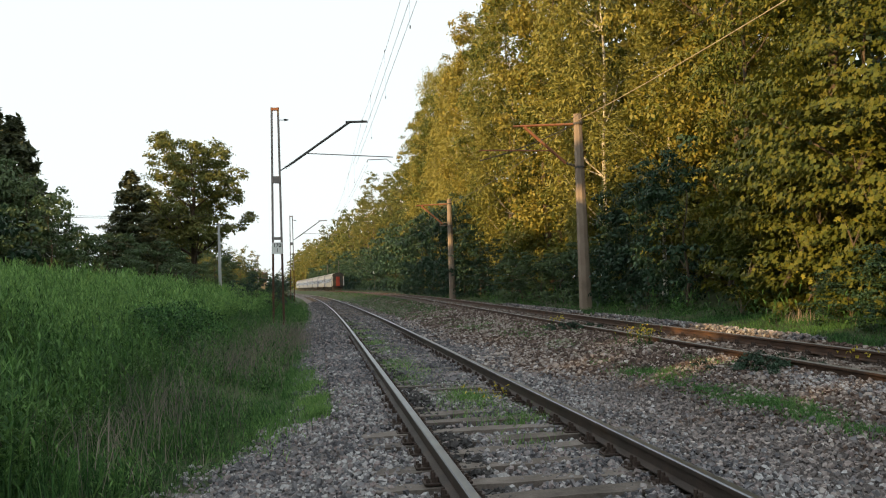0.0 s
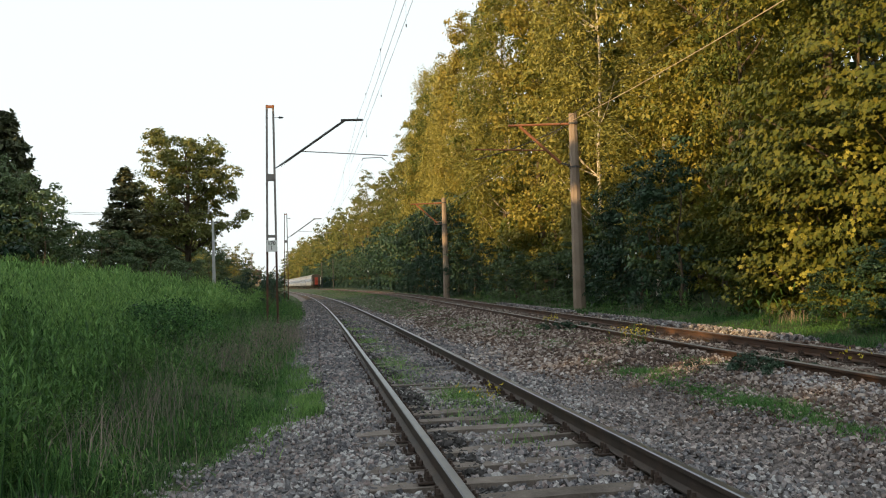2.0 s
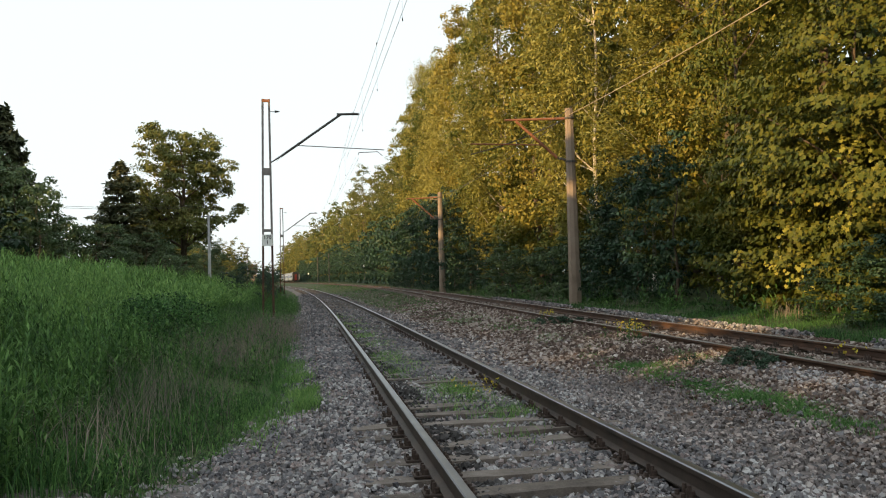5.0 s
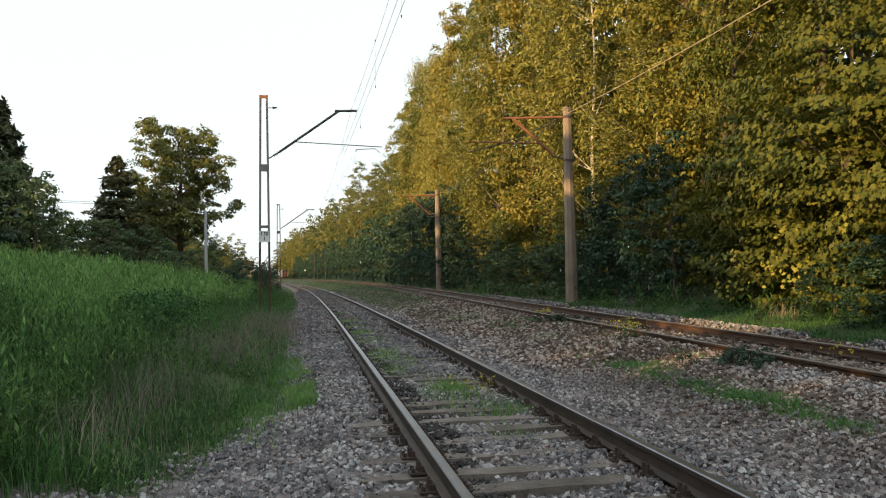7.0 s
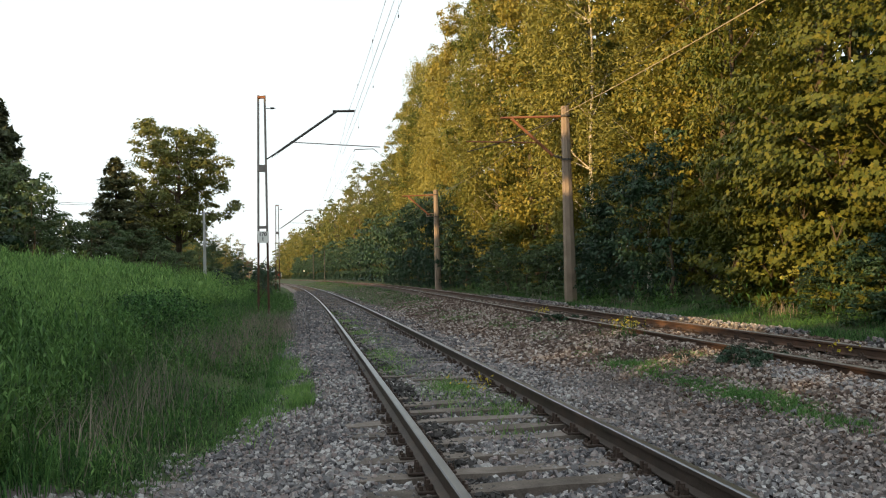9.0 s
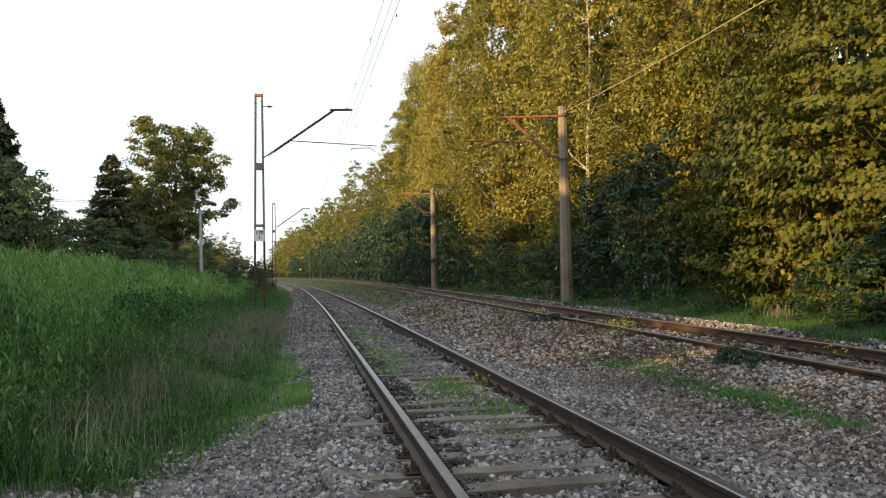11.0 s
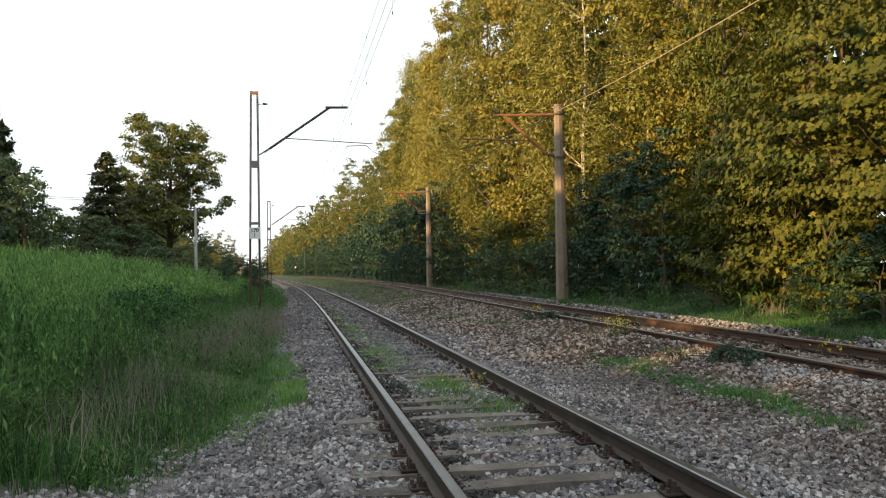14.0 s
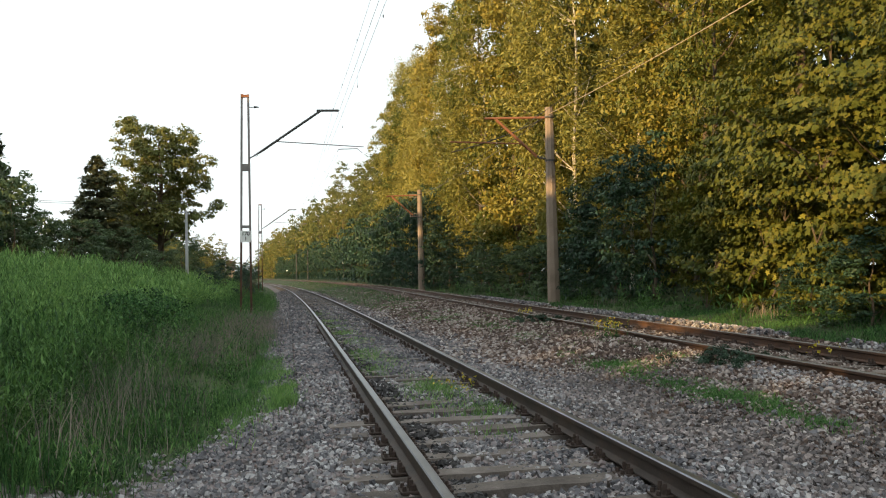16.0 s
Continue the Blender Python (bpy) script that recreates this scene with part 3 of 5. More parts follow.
def tree(kind, label, height, spread_at, n_clumps, per, leaf, clump_r, trunk_r, bark, foliage, seed, shape="leaf", droop=0.0, limbs=14, bare=0.12, lean=0.0, group="", flat=0.75, inner=0.35, front=0.0, boughs=0, bough_r=1.2, hang=0.75):
    """A tree: tapered trunk with limbs that reach to clumps of leaves, gathered on boughs if asked. spread_at(f) is the crown's radius at the height fraction f."""
    rng = np.random.default_rng(seed)
    t = tagged(new(kind), label, "tree", group)
    heads = boughs or n_clumps
    f = bare + (1 - bare) * rng.beta(1.15, 1.1, heads)
    if boughs:
        f = bare + (0.985 - bare) * (np.arange(heads) + rng.uniform(0, 1, heads)) / heads
    ang = rng.uniform(0, 2 * math.pi, heads)
    turned = rng.uniform(0, 1, heads) < front
    ang = np.where(turned, math.pi + TURN + rng.uniform(-1.5, 1.5, heads), ang)
    rad = np.array([spread_at(x) for x in f]) * np.sqrt(rng.uniform(inner, 1.0, heads)) * (1 + 0.18 * np.sin(3 * ang + 7 * f + seed))
    if boughs:
        rad = np.maximum(0.1, rad - 0.6 * bough_r)
    clumps = np.stack([rad * np.cos(ang) + lean * f, rad * np.sin(ang), f * height], 1)
    clumps[:, 2] += rng.normal(0, 0.02 * height, heads)
    if boughs:
        # each bough bears its clumps mostly on its outer and upper side
        own = np.arange(n_clumps) % heads
        d = rng.normal(0, 1, (n_clumps, 3)) + 0.7 * np.stack([np.cos(ang), np.sin(ang), 0.5 + 0 * ang], 1)[own]
        d /= np.linalg.norm(d, axis=1, keepdims=True)
        size = (bough_r * rng.uniform(0.65, 1.3, heads) * (1.1 - 0.45 * f))[own][:, None]
        clumps = clumps[own] + d * size * rng.uniform(0.55, 1.0, (n_clumps, 1)) * np.array([1, 1, hang])
    radii = clump_r * rng.uniform(0.6, 1.35, n_clumps)
    p, d = clump_points(rng, clumps, radii, per, flat)
    if droop:
        p[:, 2] -= droop * rng.uniform(0, 1, len(p)) ** 2 * radii.repeat(per) * 2.2
    p[:, 2] = np.maximum(p[:, 2], 0.05 + 0.4 * rng.uniform(0, 1, len(p)))
    nn = d + np.array([0, 0, 0.45])
    if shape == "maple":
        side = p - np.array([0.5 * lean, 0, 0])
        side[:, 2] = 0
        nn = 0.35 * d + 0.85 * side / (np.linalg.norm(side, axis=1, keepdims=True) + 0.1) + np.array([0, 0, 0.4])
    leaves("crown", p, leaf, nn, foliage, t, rng, shape)
    bm = bmesh.new()
    n = 9
    pts = [Vector((lean * k / n + 0.12 * math.sin(seed + k * 1.3) * min(1, k / 3), 0.12 * math.cos(seed * 2 + k) * min(1, k / 3), height * 0.94 * k / n - 0.15)) for k in range(n + 1)]
    tube(bm, pts, [trunk_r * (1.25 if k == 0 else 1 - 0.93 * k / n) for k in range(n + 1)], 9)
    order = rng.permutation(n_clumps)[:limbs]
    for i in order:
        c = Vector(clumps[i])
        z = max(0.1 * height, c.z - 0.55 * math.hypot(c.x, c.y) - 0.02 * height)
        k = min(n - 1, max(0, int(z / (height * 0.94) * n)))
        s = pts[k].lerp(pts[k + 1], 0.5)
        mid = s.lerp(c, 0.5) + Vector((0, 0, -0.06 * (c - s).length))
        r = trunk_r * (1 - 0.93 * k / n) * 0.45
        tube(bm, [s, mid, c], [r, r * 0.6, r * 0.18], 5)
    part("trunk", bm, bark, t)
    return t


def oval(r, low=0.15, peak=0.45):
    """A crown outline: narrow below, widest at peak, rounded above."""
    def at(f):
        if f < peak:
            return r * (0.45 + 0.55 * math.sin(0.5 * math.pi * max(0, (f - low)) / (peak - low)))
        return r * math.sqrt(max(0.02, 1 - ((f - peak) / (1.03 - peak)) ** 2))
    return at


def shrub_outline(r):
    return lambda f: r * math.sqrt(max(0.03, 1 - (max(0, f - 0.3) / 0.75) ** 2))


def put(kind, u, v, turn=0.0, scale=1.0, tall=1.0, sink=0.1):
    z = float(ground_height(u, v)) - sink
    return Matrix.Translation(place(u, v, z)) @ pose(0, 0, 0, 0, 0, turn) @ Matrix.Diagonal((scale, scale, scale * tall, 1))


def at_xy(x, y):
    """(u, v) of a world place."""
    return (-x * SIN + y * COS, x * COS + y * SIN)


def build_wood():
    rng = random.Random(11)
    g = "trees of the wood edge"
    maple = tree("maple_tree", "broad maple with dense lobed leaves down to the ground", 15.0, lambda f: 5.0 * math.sqrt(max(0.03, 1 - (max(0, f - 0.3) / 0.73) ** 2)) * (0.8 + 0.2 * min(1, f / 0.25)),
                 560, 42, 0.13, 0.7, 0.18, BARK, MAPLE_LEAF, 3, limbs=8, shape="maple", bare=0.01, inner=0.74, group=g, front=0.65, boughs=130, bough_r=0.95, hang=0.6, flat=0.55)
    young = tree("maple_tree", "young maple with lobed leaves crowding the verge", 6.0, lambda f: 2.1 * math.sqrt(max(0.03, 1 - (max(0, f - 0.3) / 0.73) ** 2)) * (0.85 + 0.15 * min(1, f / 0.25)),
                 170, 38, 0.125, 0.42, 0.07, BARK, MAPLE_LEAF, 4, limbs=6, shape="maple", bare=0.01, inner=0.6, group=g, front=0.65, boughs=50, bough_r=0.5, hang=0.6, flat=0.6)
    birch = tree("birch_tree", "tall birch with white trunk and drooping sunlit sprays", 24.0, oval(3.7, 0.1, 0.4), 500, 46, 0.2, 0.58, 0.13, BIRCH_BARK, BIRCH_LEAF, 8, shape="spray", droop=1.5, limbs=30, bare=0.1, group=g, front=0.4, flat=1.5, boughs=90, bough_r=0.95, hang=1.3)
    birch_b = tree("birch_tree", "tall birch with white trunk and drooping sunlit sprays", 22.0, oval(3.2, 0.1, 0.45), 440, 46, 0.2, 0.58, 0.13, BIRCH_BARK, BIRCH_LEAF, 21, shape="spray", droop=1.5, limbs=26, bare=0.12, lean=0.8, group=g, front=0.4, flat=1.5, boughs=80, bough_r=0.9, hang=1.3)
    aspen = tree("aspen_tree", "tall leafy aspen lit golden at the wood edge", 23.0, oval(4.2, 0.02, 0.42), 460, 46, 0.19, 0.66, 0.24, BARK, WOOD_LEAF, 14, limbs=12, bare=0.06, group=g, front=0.45, flat=0.8, boughs=90, bough_r=1.15, hang=0.75)
    aspen_b = tree("aspen_tree", "tall leafy aspen lit golden at the wood edge", 20.0, oval(3.9, 0.02, 0.4), 430, 46, 0.19, 0.66, 0.22, BARK, WOOD_LEAF, 33, limbs=12, bare=0.04, lean=-0.6, group=g, front=0.45, flat=0.8, boughs=80, bough_r=1.1, hang=0.8)
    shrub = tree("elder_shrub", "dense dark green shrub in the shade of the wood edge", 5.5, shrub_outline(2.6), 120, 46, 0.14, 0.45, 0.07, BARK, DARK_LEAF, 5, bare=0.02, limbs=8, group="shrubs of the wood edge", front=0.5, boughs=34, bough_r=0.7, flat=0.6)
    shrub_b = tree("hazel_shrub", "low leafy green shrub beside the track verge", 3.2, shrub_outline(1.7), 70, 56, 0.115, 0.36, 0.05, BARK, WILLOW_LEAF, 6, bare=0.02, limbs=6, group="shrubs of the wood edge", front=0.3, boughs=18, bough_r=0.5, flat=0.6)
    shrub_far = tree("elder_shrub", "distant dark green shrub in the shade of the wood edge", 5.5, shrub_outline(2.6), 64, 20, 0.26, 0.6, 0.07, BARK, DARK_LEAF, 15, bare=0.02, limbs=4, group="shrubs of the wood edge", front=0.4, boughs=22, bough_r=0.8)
    far = tree("woodland_tree", "golden-green woodland tree beside the line", 22.0, oval(4.3, 0.02, 0.42), 150, 36, 0.27, 0.85, 0.2, BARK, FAR_LEAF, 44, limbs=8, bare=0.03, group=g, front=0.35, boughs=34, bough_r=1.4)
    far_b = tree("woodland_tree", "golden-green woodland tree beside the line", 19.0, oval(4.0, 0.02, 0.5), 140, 36, 0.27, 0.85, 0.2, BARK, FAR_LEAF, 45, limbs=8, bare=0.03, group=g, front=0.35, boughs=30, bough_r=1.4)
    dim = tree("woodland_tree", "distant golden-green woodland tree beside the line", 21.0, oval(4.3, 0.02, 0.45), 70, 14, 0.75, 1.3, 0.2, BARK, FAR_LEAF, 46, limbs=4, bare=-0.02, group=g, boughs=26, bough_r=1.4)
    used = set()
    EDGE = {k.name for k in (maple, young, birch, birch_b, aspen, aspen_b, shrub, shrub_b, shrub_far, far, far_b)}

    def stand(kind, u, v, scale=1.0, tall=1.0):
        m = put(kind, u, v, rng.uniform(-25, 25) if kind.name in EDGE else rng.uniform(0, 360), scale, tall)
        if kind.name not in used:
            used.add(kind.name)
            kind.matrix_basis = m
            return kind
        return copy_thing(kind, m @ Matrix.Diagonal((*[1 / c for c in kind.scale], 1)))

    # maples close by
    for u, v, s, h in ((17.6, 15.4, 0.95, 1.05), (21.9, 15.6, 0.72, 0.95), (12.4, 16.4, 1.05, 1.1)):
        stand(maple, u, v, s, h)
    for u, v, s, h in ((22.6, 13.0, 0.95, 0.95), (20.6, 12.7, 0.95, 0.8), (18.7, 12.9, 1.05, 0.9), (16.6, 13.2, 1.0, 1.0)):
        stand(young, u, v, s, h)
    # tall trees behind and beyond them
    for kind, u, v, s, h in ((birch, 43.1, 15.2, 1.0, 1.05), (aspen, 35.0, 18.0, 1.0, 1.1), (birch_b, 37.8, 16.0, 0.85, 0.75), (aspen_b, 27.5, 18.6, 1.1, 1.1), (aspen_b, 31.6, 17.0, 0.95, 1.1), (aspen_b, 27.8, 15.2, 0.6, 1.5), (aspen, 40.0, 19.0, 1.1, 1.1), (aspen_b, 48.5, 16.0, 0.9, 0.95), (aspen, 53.0, 15.6, 1.0, 1.05),
                             (aspen_b, 58.0, 16.2, 1.1, 1.2), (birch, 63.5, 15.0, 1.0, 1.0), (aspen, 68.0, 15.8, 1.0, 1.12), (birch_b, 73.5, 14.7, 1.0, 1.1), (aspen_b, 78.0, 15.3, 1.1, 1.18), (birch, 84.5, 14.9, 1.0, 1.0),
                             (aspen, 44.0, 22.0, 1.2, 1.2), (aspen_b, 60.0, 21.5, 1.2, 1.25), (aspen, 15.0, 20.5, 1.1, 1.1), (birch, 90.0, 15.0, 1.05, 1.0), (aspen, 95.0, 14.9, 1.05, 1.02), (birch, 100.5, 14.6, 1.05, 1.08), (aspen, 106.0, 14.9, 1.05, 1.02), (aspen_b, 112.0, 14.8, 1.05, 1.12)):
        stand(kind, u, v, s, h)
    u = 99.0
    while u < 650:
        for v in (15.3, 19.8):
            stand(rng.choice((far, far_b)) if u < 230 and v < 18 else dim, u + rng.uniform(-1.5, 1.5), v + wood_bend(u) + rng.uniform(-1.2, 1.2), rng.uniform(0.85, 1.1), rng.uniform(0.92, 1.18))
        u += 6.5 if u < 200 else 9.5
    # dark shrubs along the foot; the farther, taller ones stand in for shade
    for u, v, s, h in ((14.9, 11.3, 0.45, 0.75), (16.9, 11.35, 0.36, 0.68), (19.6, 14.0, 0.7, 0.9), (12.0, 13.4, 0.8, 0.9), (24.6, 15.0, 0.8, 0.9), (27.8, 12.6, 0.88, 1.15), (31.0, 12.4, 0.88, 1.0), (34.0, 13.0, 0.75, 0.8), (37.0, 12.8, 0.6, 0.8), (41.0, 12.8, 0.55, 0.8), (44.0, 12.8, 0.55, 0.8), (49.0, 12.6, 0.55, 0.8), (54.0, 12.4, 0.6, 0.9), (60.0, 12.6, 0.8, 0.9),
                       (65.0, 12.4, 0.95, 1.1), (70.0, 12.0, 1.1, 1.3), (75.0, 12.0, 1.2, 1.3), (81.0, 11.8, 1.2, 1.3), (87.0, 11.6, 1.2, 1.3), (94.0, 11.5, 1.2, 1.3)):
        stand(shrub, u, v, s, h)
    for u, v, s in ((36.5, 11.9, 0.9), (40.0, 11.7, 0.8), (9.0, 11.1, 0.8), (42.0, 11.2, 0.8), (46.5, 11.2, 0.9)):
        stand(shrub_b, u, v, s)
    u = 101.0
    while u < 400:
        stand(shrub_far, u, 12.9 + wood_bend(u) + rng.uniform(-0.4, 0.4), rng.uniform(1.1, 1.4), rng.uniform(1.1, 1.5))
        u += 5.5
    # the far side: bushes, oak, spruce
    bush = tree("willow_bush", "dark green willow bush behind the grassy bank", 6.0, shrub_outline(3.2), 120, 38, 0.2, 0.6, 0.08, BARK, WILLOW_LEAF, 51, bare=0.02, limbs=6, group="bushes behind the bank", boughs=34, bough_r=0.8, hang=0.9)
    # the last four, hidden behind the oak, are added to shade the strip
    for x, y, s, h in ((-21.8, 44, 0.8, 1.05), (-19.6, 46, 0.62, 0.9), (-24.0, 46, 0.95, 1.1), (-17.2, 50, 0.45, 0.7), (-19.8, 54, 0.66, 0.85), (-22.6, 54, 0.75, 0.85), (-18.4, 59, 0.5, 0.75), (-25.5, 57, 0.8, 0.85),
                       (-21.6, 60, 0.7, 0.8), (-16.6, 64, 0.4, 0.75), (-17.0, 68, 0.5, 0.8), (-28.0, 60, 0.9, 0.9), (-27.0, 48, 1.05, 1.25), (-23.8, 64, 0.8, 0.9), (-24.5, 70, 0.8, 0.9), (-27.5, 76, 0.9, 0.9), (-29.5, 84, 0.9, 1.0), (-22.0, 74, 0.7, 0.9)):
        u, v = at_xy(x, y)
        stand(bush, u, v, s, h)
    # trees hidden behind the oak, added to shade the foot of the wood
    for x, y, s, h in ((-37.5, 81, 0.4, 0.72), (-35.5, 97, 0.6, 0.85), (-42, 105, 0.6, 0.85), (-37, 108, 0.6, 0.8), (-34, 92, 0.5, 0.8), (-45, 122, 0.65, 0.85), (-31, 86, 0.5, 0.75)):
        u, v = at_xy(x, y)
        stand(dim, u, v, s, h)
    for x, y, s, h in ((-36.5, 70, 0.5, 1.0), (-34.2, 61, 0.5, 1.0)):
        u, v = at_xy(x, y)
        stand(far, u, v, s, h)
    oak = tree("oak_tree", "spreading old oak with open sunlit crown and dark limbs", 11.4, lambda f: 4.2 * math.sqrt(max(0.02, 1 - ((f - 0.64) / 0.42) ** 2)), 560, 58, 0.19, 0.6, 0.28, BARK, OAK_LEAF, 62, limbs=50, bare=0.3, inner=0.05, boughs=120, bough_r=0.85, hang=0.9)
    u, v = at_xy(-20.8, 64.5)
    oak.matrix_basis = put(oak, u, v, 40, 1.03)
    # small trees far down the near side, their tops in the sun
    for x, y, s, h in ((-31.5, 112, 0.33, 0.95), (-29.5, 118, 0.28, 0.9), (-36, 122, 0.36, 1.1), (-38.5, 140, 0.36, 1.0), (-43, 160, 0.36, 1.0), (-50, 185, 0.4, 1.0), (-57, 215, 0.4, 1.1), (-27.0, 101, 0.27, 0.85), (-34, 105, 0.36, 1.1)):
        u, v = at_xy(x, y)
        stand(far_b, u, v, s, h)
        stand(bush, u + 3, v - 2.2, s * 2.5, 1.0)
    # hedge along the foot of the bank, far down the line
    for k in range(26):
        u = 50 + 7.5 * k
        stand(shrub_far, u, TRACK_A + bend_a(float(u)) - (5.2 if u < 60 else 3.9) - rng.uniform(0, 1.0), rng.uniform(0.34, 0.5), rng.uniform(0.8, 1.2))
    stand(shrub_far, 95, TRACK_A + bend_a(95.0) - 4.0, 0.4, 1.1)
    for k in range(30):
        u = 115 + 8 * k
        stand(dim, u, TRACK_A + bend_a(float(u)) - 8 - rng.uniform(0, 5), rng.uniform(0.2, 0.27), rng.uniform(0.9, 1.2))
    # trees that close the view where the lines bend away
    for k in range(26):
        u = 330 + 9 * k
        stand(dim, u, TRACK_A + bend_a(float(u)) - 14 - rng.uniform(0, 16), rng.uniform(0.5, 0.7), rng.uniform(0.7, 1.0))
    # mostly hidden rows, added to shade the train and the wood beyond
    for k in range(32):
        u = 112 + 7 * k
        stand(dim, u, TRACK_A + bend_a(float(u)) - 20 - rng.uniform(0, 3), rng.uniform(0.5, 0.6), rng.uniform(0.92, 1.1))
    for u, v in ((20, 23.5), (26, 23.5), (32, 23.5), (38, 23.5), (44, 23.5), (50, 23.5), (56, 23.5), (62, 22.5), (68, 22.5), (74, 22.0), (80, 22.0), (86, 21.5), (92, 21.5), (9, 22), (14.5, 22.5), (16.5, 19.5)):
        stand(dim, u, v, 1.1, 1.0)
    for k in range(20):
        stand(dim, 830 + 14 * (k % 2) + rng.uniform(0, 8), -110 + 5.2 * k, rng.uniform(0.85, 1.1), rng.uniform(0.8, 1.05))
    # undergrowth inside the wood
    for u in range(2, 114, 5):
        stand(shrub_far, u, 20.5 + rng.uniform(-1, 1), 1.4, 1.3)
    # deep wood behind the edge
    for u in range(4, 100, 9):
        stand(dim, u, 26 + rng.uniform(-1.5, 1.5), 1.15, 1.1)


def spruce(label, height, radius, tiers, seed):
    rng = np.random.default_rng(seed)
    t = tagged(new("spruce_tree"), label, "tree", "spruces behind the bank")
    cs, ds = [], []
    for k in range(tiers):
        f = min(0.985, 0.06 + 0.93 * (k + rng.uniform(-0.4, 0.4)) / tiers)
        r = radius * (1 - f) ** 0.85 * rng.uniform(0.85, 1.1) + 0.12
        n = int(8 + 9 * (1 - f))
        for j in range(n):
            a = 6.283 * (j + rng.uniform(0, 0.9)) / n
            reach = r * rng.uniform(0.7, 1.1)
            m = int(26 + 28 * (1 - f))
            q = rng.uniform(0.08, 1, m) ** 0.7
            side = rng.normal(0, 0.14 * reach, m) * (1.1 - 0.6 * q)
            z = f * height + rng.normal(0, 0.16) - 0.28 * reach * q + 0.16 * reach * q * q + rng.normal(0, 0.08, m) - np.abs(side) * 0.3
            cs.append(np.stack([reach * q * math.cos(a) - side * math.sin(a), reach * q * math.sin(a) + side * math.cos(a), z], 1))
            ds.append(np.tile([math.cos(a) * 0.4, math.sin(a) * 0.4, 0.8], (m, 1)))
    leaves("crown", np.concatenate(cs), 0.30, np.concatenate(ds), NEEDLE, t, rng, "spray")
    bm = bmesh.new()
    tube(bm, [(0, 0, -0.2), (0, 0, height * 0.5), (0, 0, height * 0.98)], [height * 0.014, height * 0.009, 0.02], 8)
    part("trunk", bm, BARK, t)
    return t


build_wood()
spruce_tree = spruce("dark green spruce standing beside the oak", 9.0, 3.1, 22, 3)
spruce_tree.matrix_basis = put(spruce_tree, *at_xy(-23.0, 58), 20, 1.25, 0.78)
for x, y, s, h in ((-26.9, 50, 1.35, 0.92), (-30.0, 53, 1.5, 0.95)):
    m = put(spruce_tree, *at_xy(x, y), 70 * s, s, h)
    copy_thing(spruce_tree, m @ Matrix.Diagonal((*[1 / c for c in spruce_tree.scale], 1)))


def build_shade_bushes():
    """Thick bushes added under the shade trees, mostly unseen, to block low sun."""
    b = tree("hawthorn_bush", "thick hawthorn bush added on the bank to block low sun", 4.6, shrub_outline(2.8), 90, 28, 0.28, 0.7, 0.08, BARK, DARK_LEAF, 72, bare=0.02, limbs=5, group="bushes on the bank")
    for k in range(26):
        u = 42 - 4.0 * k
        m = put(b, u, -16.5 - (k % 3) * 0.6, 50 * k, 1.0, 0.76 if -9 < u < 4 else 1.0)
        if k == 0:
            b.matrix_basis = m
        else:
            copy_thing(b, m @ Matrix.Diagonal((*[1 / c for c in b.scale], 1)))


build_shade_bushes()


def build_shade_trees():
    """Trees added on the bank, out of view, whose shade lies over the line."""
    t = tree("lime_tree", "leafy lime tree out of view on the bank, casting shade over the line", 11.5, oval(3.4, 0.02, 0.4), 75, 18, 0.9, 1.1, 0.2, BARK, WOOD_LEAF, 71, limbs=12, bare=0.03, group="trees on the bank")
    first = True
    rng = random.Random(4)
    for k in range(-12, 24):
        u = 17 - 4.2 * k
        v = (-19 if k > -6 else -28) - rng.uniform(-1.5, 1.5)
        s = rng.uniform(0.9, 1.1)
        h = rng.uniform(0.82, 0.98)
        if k < 0:
            s, h = (0.9, 0.9) if k > -6 else (1.0, 0.78 if -11 <= k <= -8 else 1.08)
        if 4 <= k <= 5:
            s, h = 0.45, 0.8
        m = put(t, u, v, rng.uniform(0, 360), s, h)
        if first:
            t.matrix_basis, first = m, False
        else:
            copy_thing(t, m @ Matrix.Diagonal((*[1 / c for c in t.scale], 1)))


build_shade_trees()


# ---- maple branches that turn their leaves over in the wind ----
def maple_branch(u, v, z, seed, n, radius):
    """A leafy branch end; its leaves lie across the local Z axis."""
    rng = np.random.default_rng(seed)
    b = tagged(new("maple_branch"), "leafy maple branch end showing pale leaf undersides in the wind", "branch", "windblown maple branches")
    p = np.stack([rng.normal(0, radius * 0.5, n), rng.normal(0, radius * 0.5, n), rng.normal(0, 0.06, n)], 1)
    leaves("foliage", p, 0.105, np.tile([0, 0, 1.0], (n, 1)), PALE_MAPLE_LEAF, b, rng, "maple")
    for q in p[:4]:
        bm = bmesh.new()
        tube(bm, [Vector((0, 0, -0.5)), Vector(q) * 0.5 + Vector((0, 0, -0.2)), Vector(q)], [0.014, 0.008, 0.003], 5)
        part("twig", bm, BARK, b)
    return b, place(u, v, z)


